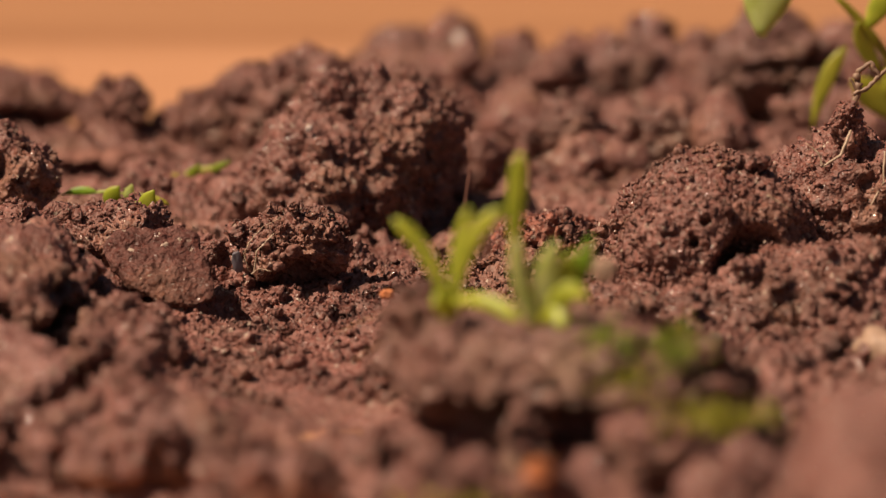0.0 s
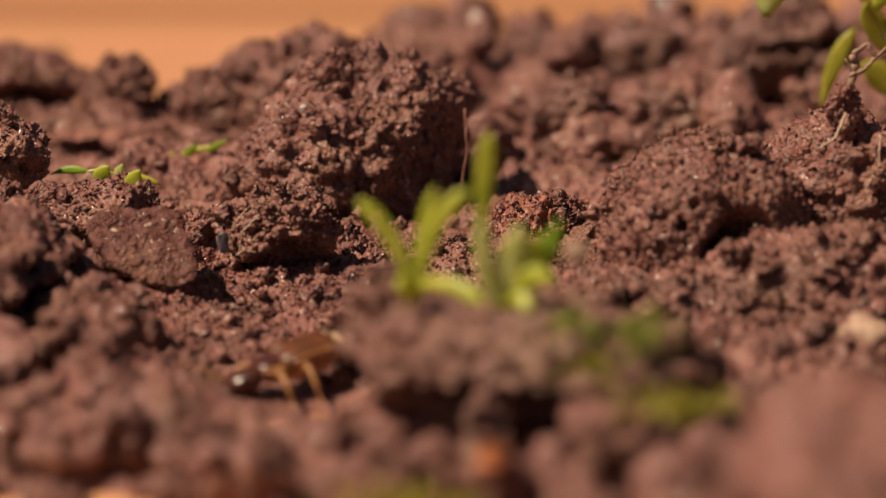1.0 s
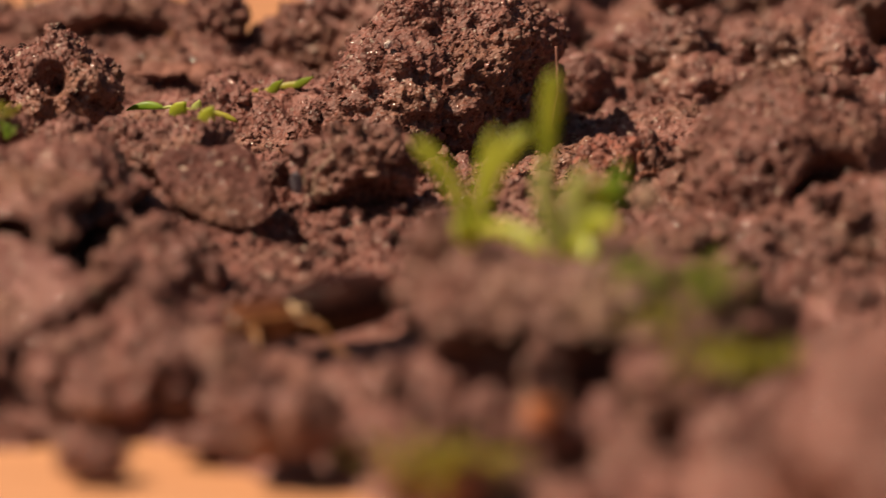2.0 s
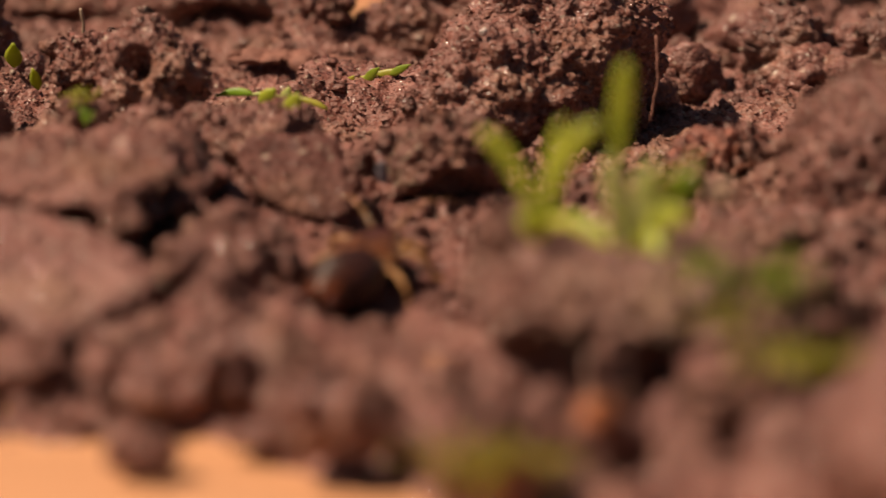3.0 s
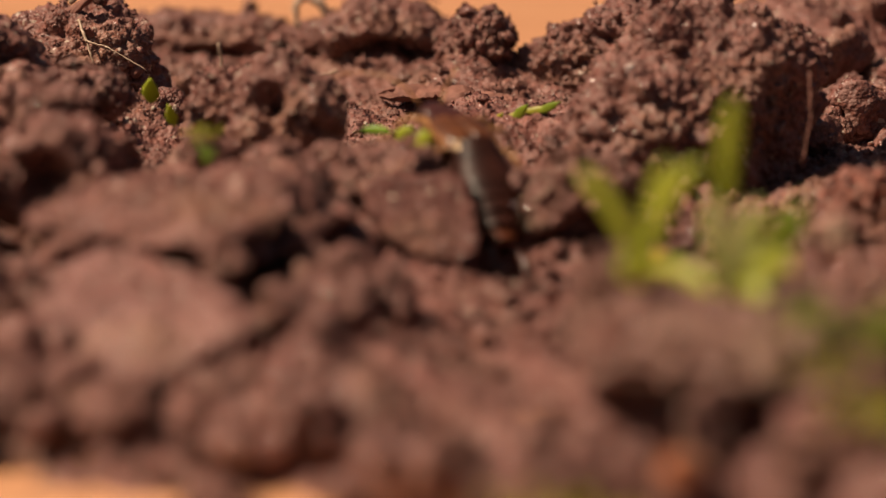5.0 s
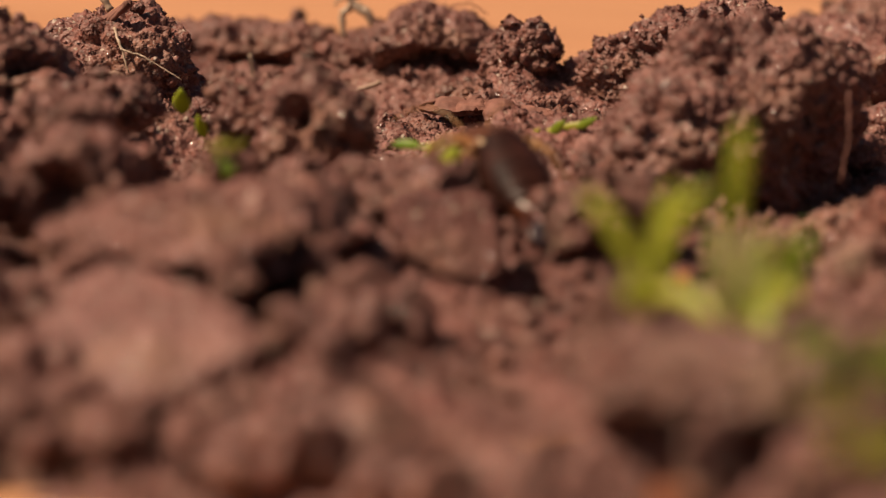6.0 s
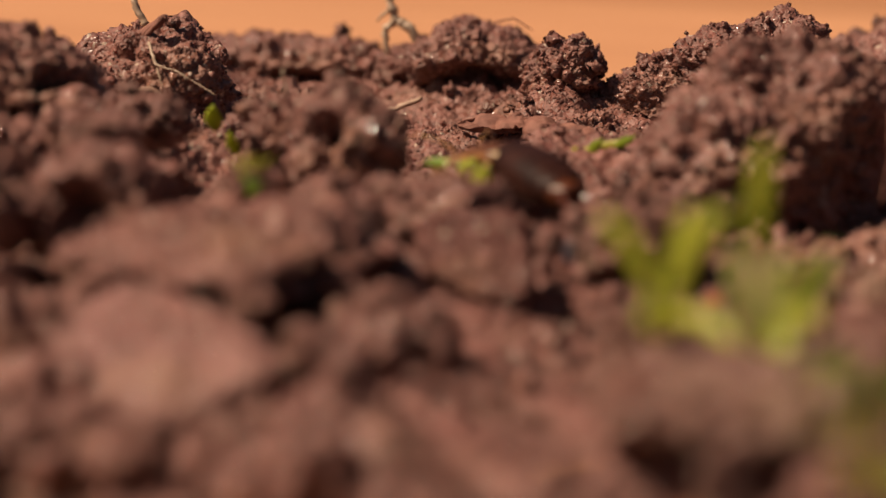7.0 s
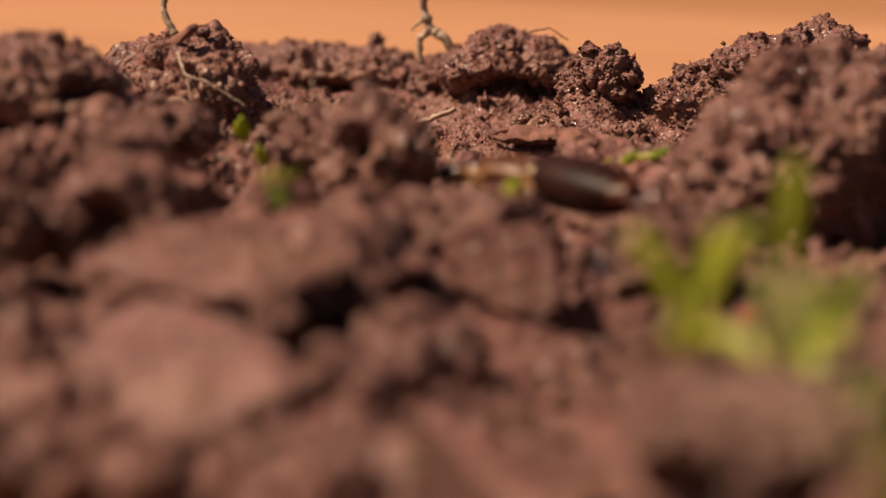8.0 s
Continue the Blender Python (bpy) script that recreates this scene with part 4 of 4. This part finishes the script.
def earwig():
    """Head towards +y, middle of the body at the origin. Returns the thing, its hind body and its legs."""
    ob = tagged(new("earwig"), "shiny brown earwig with amber legs running over soil", "earwig")
    head = shell(ob, "head", (0, 6.1, -0.1), (0.98, 1.05, 0.62), CHITIN_RED, "glossy dark red head", 2.3, (-8, 0, 0), 0.18)
    for s in (-1, 1):
        shell(head, "eye", (s * 0.82, 0.12, 0.2), (0.22, 0.3, 0.22), CHITIN)
        shell(head, "mandible", (s * 0.32, 0.95, -0.18), (0.3, 0.34, 0.18), CHITIN_RED)
        feeler = [(s * 0.55, 6.9, 0.1), (s * 1.2, 7.8, 0.9), (s * 2.0, 8.9, 1.2), (s * 2.8, 10.2, 0.9), (s * 3.3, 11.6, 0.2), (s * 3.5, 12.6, -0.4)]
        rod(ob, "antenna", rough_line(feeler, 0.03, 5, 3), [0.18, 0.15, 0.13] + [0.11 - 0.004 * k for k in range(13)], AMBER)
    shell(ob, "pronotum", (0, 4.55, 0.25), (1.12, 0.95, 0.5), CHITIN_RED, "dark pronotum", 2.8)
    for s in (-1, 1):
        shell(ob, "pronotum_margin", (s * 1.10, 4.5, 0.22), (0.2, 0.8, 0.18), AMBER, "pale margin", 2.4)
        shell(ob, "wing_case", (s * 0.72, 2.45, 0.52), (0.80, 1.75, 0.46), ELYTRA, "glossy brown wing case", 2.7, (0, s * 14, 0))
        shell(ob, "wing_margin", (s * 1.34, 2.2, 0.34), (0.24, 1.6, 0.32), WING_EDGE, "amber outer edge of the wing case", 2.5, (0, s * 30, 0))
        shell(ob, "wing_tip", (s * 0.72, 0.5, 0.6), (0.5, 0.62, 0.26), CREAM, "cream folded wing tip", 2.3, (0, s * 12, s * 6))
    shell(ob, "thorax", (0, 2.6, -0.25), (1.2, 2.6, 0.62), AMBER, "amber underside", 2.4)
    hind = new("hind_body")
    hind.parent = ob
    hind.location = Vector((0, 0.4, 0.1)) * MM
    wide = (1.3, 1.55, 1.74, 1.84, 1.85, 1.76, 1.55, 1.2)
    thick = (2.3, 2.55, 2.75, 2.85, 2.8, 2.6, 2.2, 1.6)
    for k, w in enumerate(wide):
        y = 0.25 - 0.78 * k
        nxt = wide[min(k + 1, 7)] if k < 7 else 0.75
        line = [(0, y + 0.12, 0), (0, y, 0), (0, y - 0.4, 0.01), (0, y - 0.8, 0.02), (0, y - 0.92, 0.02), (0, y - 0.96, 0.02)]
        width = [1.94 * w, 1.96 * w, 1.98 * w, 1.99 * nxt, 1.985 * nxt, 1.96 * nxt]
        bm = sweep(bmesh.new(), line, width, thick[k], 28, (0, 0, 1))
        part("segment", bm, CHITIN if k < 7 else CHITIN_TAIL, hind)
    for s in (-1, 1):
        pincer = [(s * 0.5, -6.0, 0), (s * 0.75, -6.7, 0.02), (s * 0.85, -7.4, 0.05), (s * 0.66, -8.1, 0.1), (s * 0.22, -8.6, 0.14)]
        rod(hind, "pincer", rough_line(pincer, 0.01, 3, 3), [0.62, 0.6, 0.55, 0.48, 0.44, 0.4, 0.38, 0.34, 0.3, 0.26, 0.22, 0.16, 0.08], CHITIN_RED, 8, "reddish curved forceps")
    legs = []
    for y, reach, back in ((4.5, 0.8, 24), (3.0, 0.9, -8), (1.4, 0.98, -36)):
        for s in (-1, 1):
            leg = new("leg")
            leg.parent = ob
            knee, ankle, toe = (s * 1.7 * reach, 0, 0.45), (s * 2.7 * reach, 0, -0.85), (s * 3.5 * reach, 0.1, -1.2)
            rod(leg, "femur", curve((0, 0, 0), knee, (0, 0, 0.15), 6), [0.36, 0.5, 0.54, 0.5, 0.42, 0.34], AMBER)
            rod(leg, "tibia", curve(knee, ankle, (s * 0.2, 0, 0.1), 6), [0.3, 0.33, 0.3, 0.27, 0.23, 0.2], AMBER)
            rod(leg, "tarsus", curve(ankle, toe, (0, 0, -0.05), 5), [0.19, 0.18, 0.19, 0.16, 0.08], AMBER)
            legs.append((leg, s, y, back))
    return ob, hind, legs


EARWIG, HIND, LEGS = earwig()
EARWIG.scale = (1.2, 1.2, 1.2)


# ---- what moves ----
# seconds; middle of the body in millimetres; heading to the left of +y, climb, in degrees; bend and droop of the hind body
RUN = [
    (0.0, 9.4, -33.0, 3.8, 98, 2, 0, 0),
    (0.2, 6.6, -23.0, 4.6, 112, 1, 0, 0),
    (0.3, 3.4, -18.8, 4.6, 128, -1, 0, 1),
    (0.4, 0.2, -20.4, 4.3, 146, -5, 4, 2),
    (0.5, -1.4, -19.4, 4.1, 144, -18, 6, 6),
    (0.6, -1.4, -20.4, 3.8, 130, -25, 12, 10),
    (0.7, -2.6, -24.8, 4.0, 127, -23, 20, 14),
    (0.8, -4.1, -28.2, 3.6, 125, -18, 22, 7),
    (0.9, -4.3, -32.8, 3.1, 121, -19, 14, -4),
    (1.0, -4.0, -34.6, 3.0, 117, -14, 6, 0),
    (1.2, -4.3, -35.7, 3.0, 118, -13, 4, 2),
    (1.3, -4.5, -35.9, 3.0, 121, -11, 8, 2),
    (1.4, -6.2, -37.2, 3.0, 130, -3, 18, 3),
    (1.5, -6.8, -38.0, 2.9, 136, -3, 20, 2),
    (1.6, -6.9, -39.8, 2.7, 138, -9, 20, -1),
    (1.7, -7.6, -41.0, 2.6, 132, -7, 21, -1),
    (2.0, -10.2, -41.4, 2.6, 116, -4, 14, 0),
    (2.3, -12.7, -39.4, 2.7, 92, -3, 6, 0),
    (2.6, -14.0, -32.4, 2.1, 56, -4, 8, 3),
    (2.8, -13.6, -30.5, 2.1, 30, -7, 10, 4),
    (2.9, -13.1, -29.6, 2.1, 6, 3, 0, -3),
    (3.0, -12.6, -29.6, 2.0, -4, 7, -6, -6),
    (3.1, -11.3, -29.2, 1.9, -11, 6, -14, -4),
    (3.2, -10.8, -28.7, 1.9, -16, 5, -14, -3),
    (3.4, -10.6, -27.6, 1.9, -14, 5, -14, -3),
    (3.5, -11.2, -26.3, 1.9, -10, 7, -12, 0),
    (3.6, -11.3, -24.4, 2.1, -7, 11, -12, 1),
    (3.8, -10.5, -21.2, 2.4, 0, 12, -7, 2),
    (4.0, -10.9, -21.6, 2.5, 11, 15, -5, 0),
    (4.2, -11.9, -20.8, 3.4, 15, 24, -4, 0),
    (4.4, -12.1, -20.8, 4.5, 19, 25, -3, 7),
    (4.5, -12.7, -19.0, 5.2, 23, 27, -5, 9),
    (4.7, -14.6, -12.0, 6.8, 30, 22, -10, 20),
    (5.0, -16.2, -7.4, 7.5, 32, 14, -4, 27),
    (5.4, -17.0, -4.6, 7.7, 28, 3, 7, 30),
    (5.8, -17.2, -3.3, 7.8, 25, -2, 11, 30),
    (6.0, -17.3, -2.5, 8.0, 24, -1, 6, 25),
    (6.2, -17.0, -1.7, 8.3, 16, 2, 2, 22),
    (6.3, -16.4, -0.6, 8.4, 15, 2, -3, 19),
    (6.4, -16.6, 0.2, 8.3, 13, 4, -3, 13),
    (6.5, -17.4, 0.8, 8.0, 11, 5, 3, 6),
    (6.6, -17.5, 1.3, 7.7, 12, 6, 4, 3),
    (6.7, -18.4, 1.8, 7.5, 19, 2, 8, 5),
    (6.8, -18.9, 2.5, 7.4, 31, -2, 4, 8),
    (7.0, -19.6, 3.0, 7.4, 35, -6, 6, 14),
    (7.4, -19.6, 3.1, 7.4, 35, -6, 7, 15),
    (7.6, -19.7, 2.8, 7.3, 37, -4, 7, 13),
    (7.8, -19.7, 2.5, 7.2, 45, -2, 3, 8),
    (8.0, -19.4, 2.9, 7.3, 66, -2, -9, 4),
]


def motions():
    walk(EARWIG, [(t, pose(x * MM, y * MM, z * MM, climb, 0, head)) for t, x, y, z, head, climb, bend, droop in RUN])
    walk(HIND, [(t, pose(0, 0.4 * MM, 0.1 * MM, droop, 0, bend)) for t, x, y, z, head, climb, bend, droop in RUN])
    times = [k * 0.1 for k in range(81)]
    for n, (leg, side, along, back) in enumerate(LEGS):
        rows, stride = [], 0.0
        for t in times:
            place = [np.interp(t, [r[0] for r in RUN], [r[c] for r in RUN]) for c in (1, 2, 4)]
            if t > 0:
                stride += math.hypot(place[0] - last[0], place[1] - last[1]) / 3.2 + abs(place[2] - last[2]) / 60
            last = place
            phase = 2 * math.pi * stride + (math.pi if (n // 2 + (side > 0)) % 2 else 0)
            rows.append((t, pose(side * 0.75 * MM, along * MM, -0.35 * MM, 0, -side * 9 * max(0, math.cos(phase)), side * (back + 17 * math.sin(phase)))))
        walk(leg, rows)


motions()
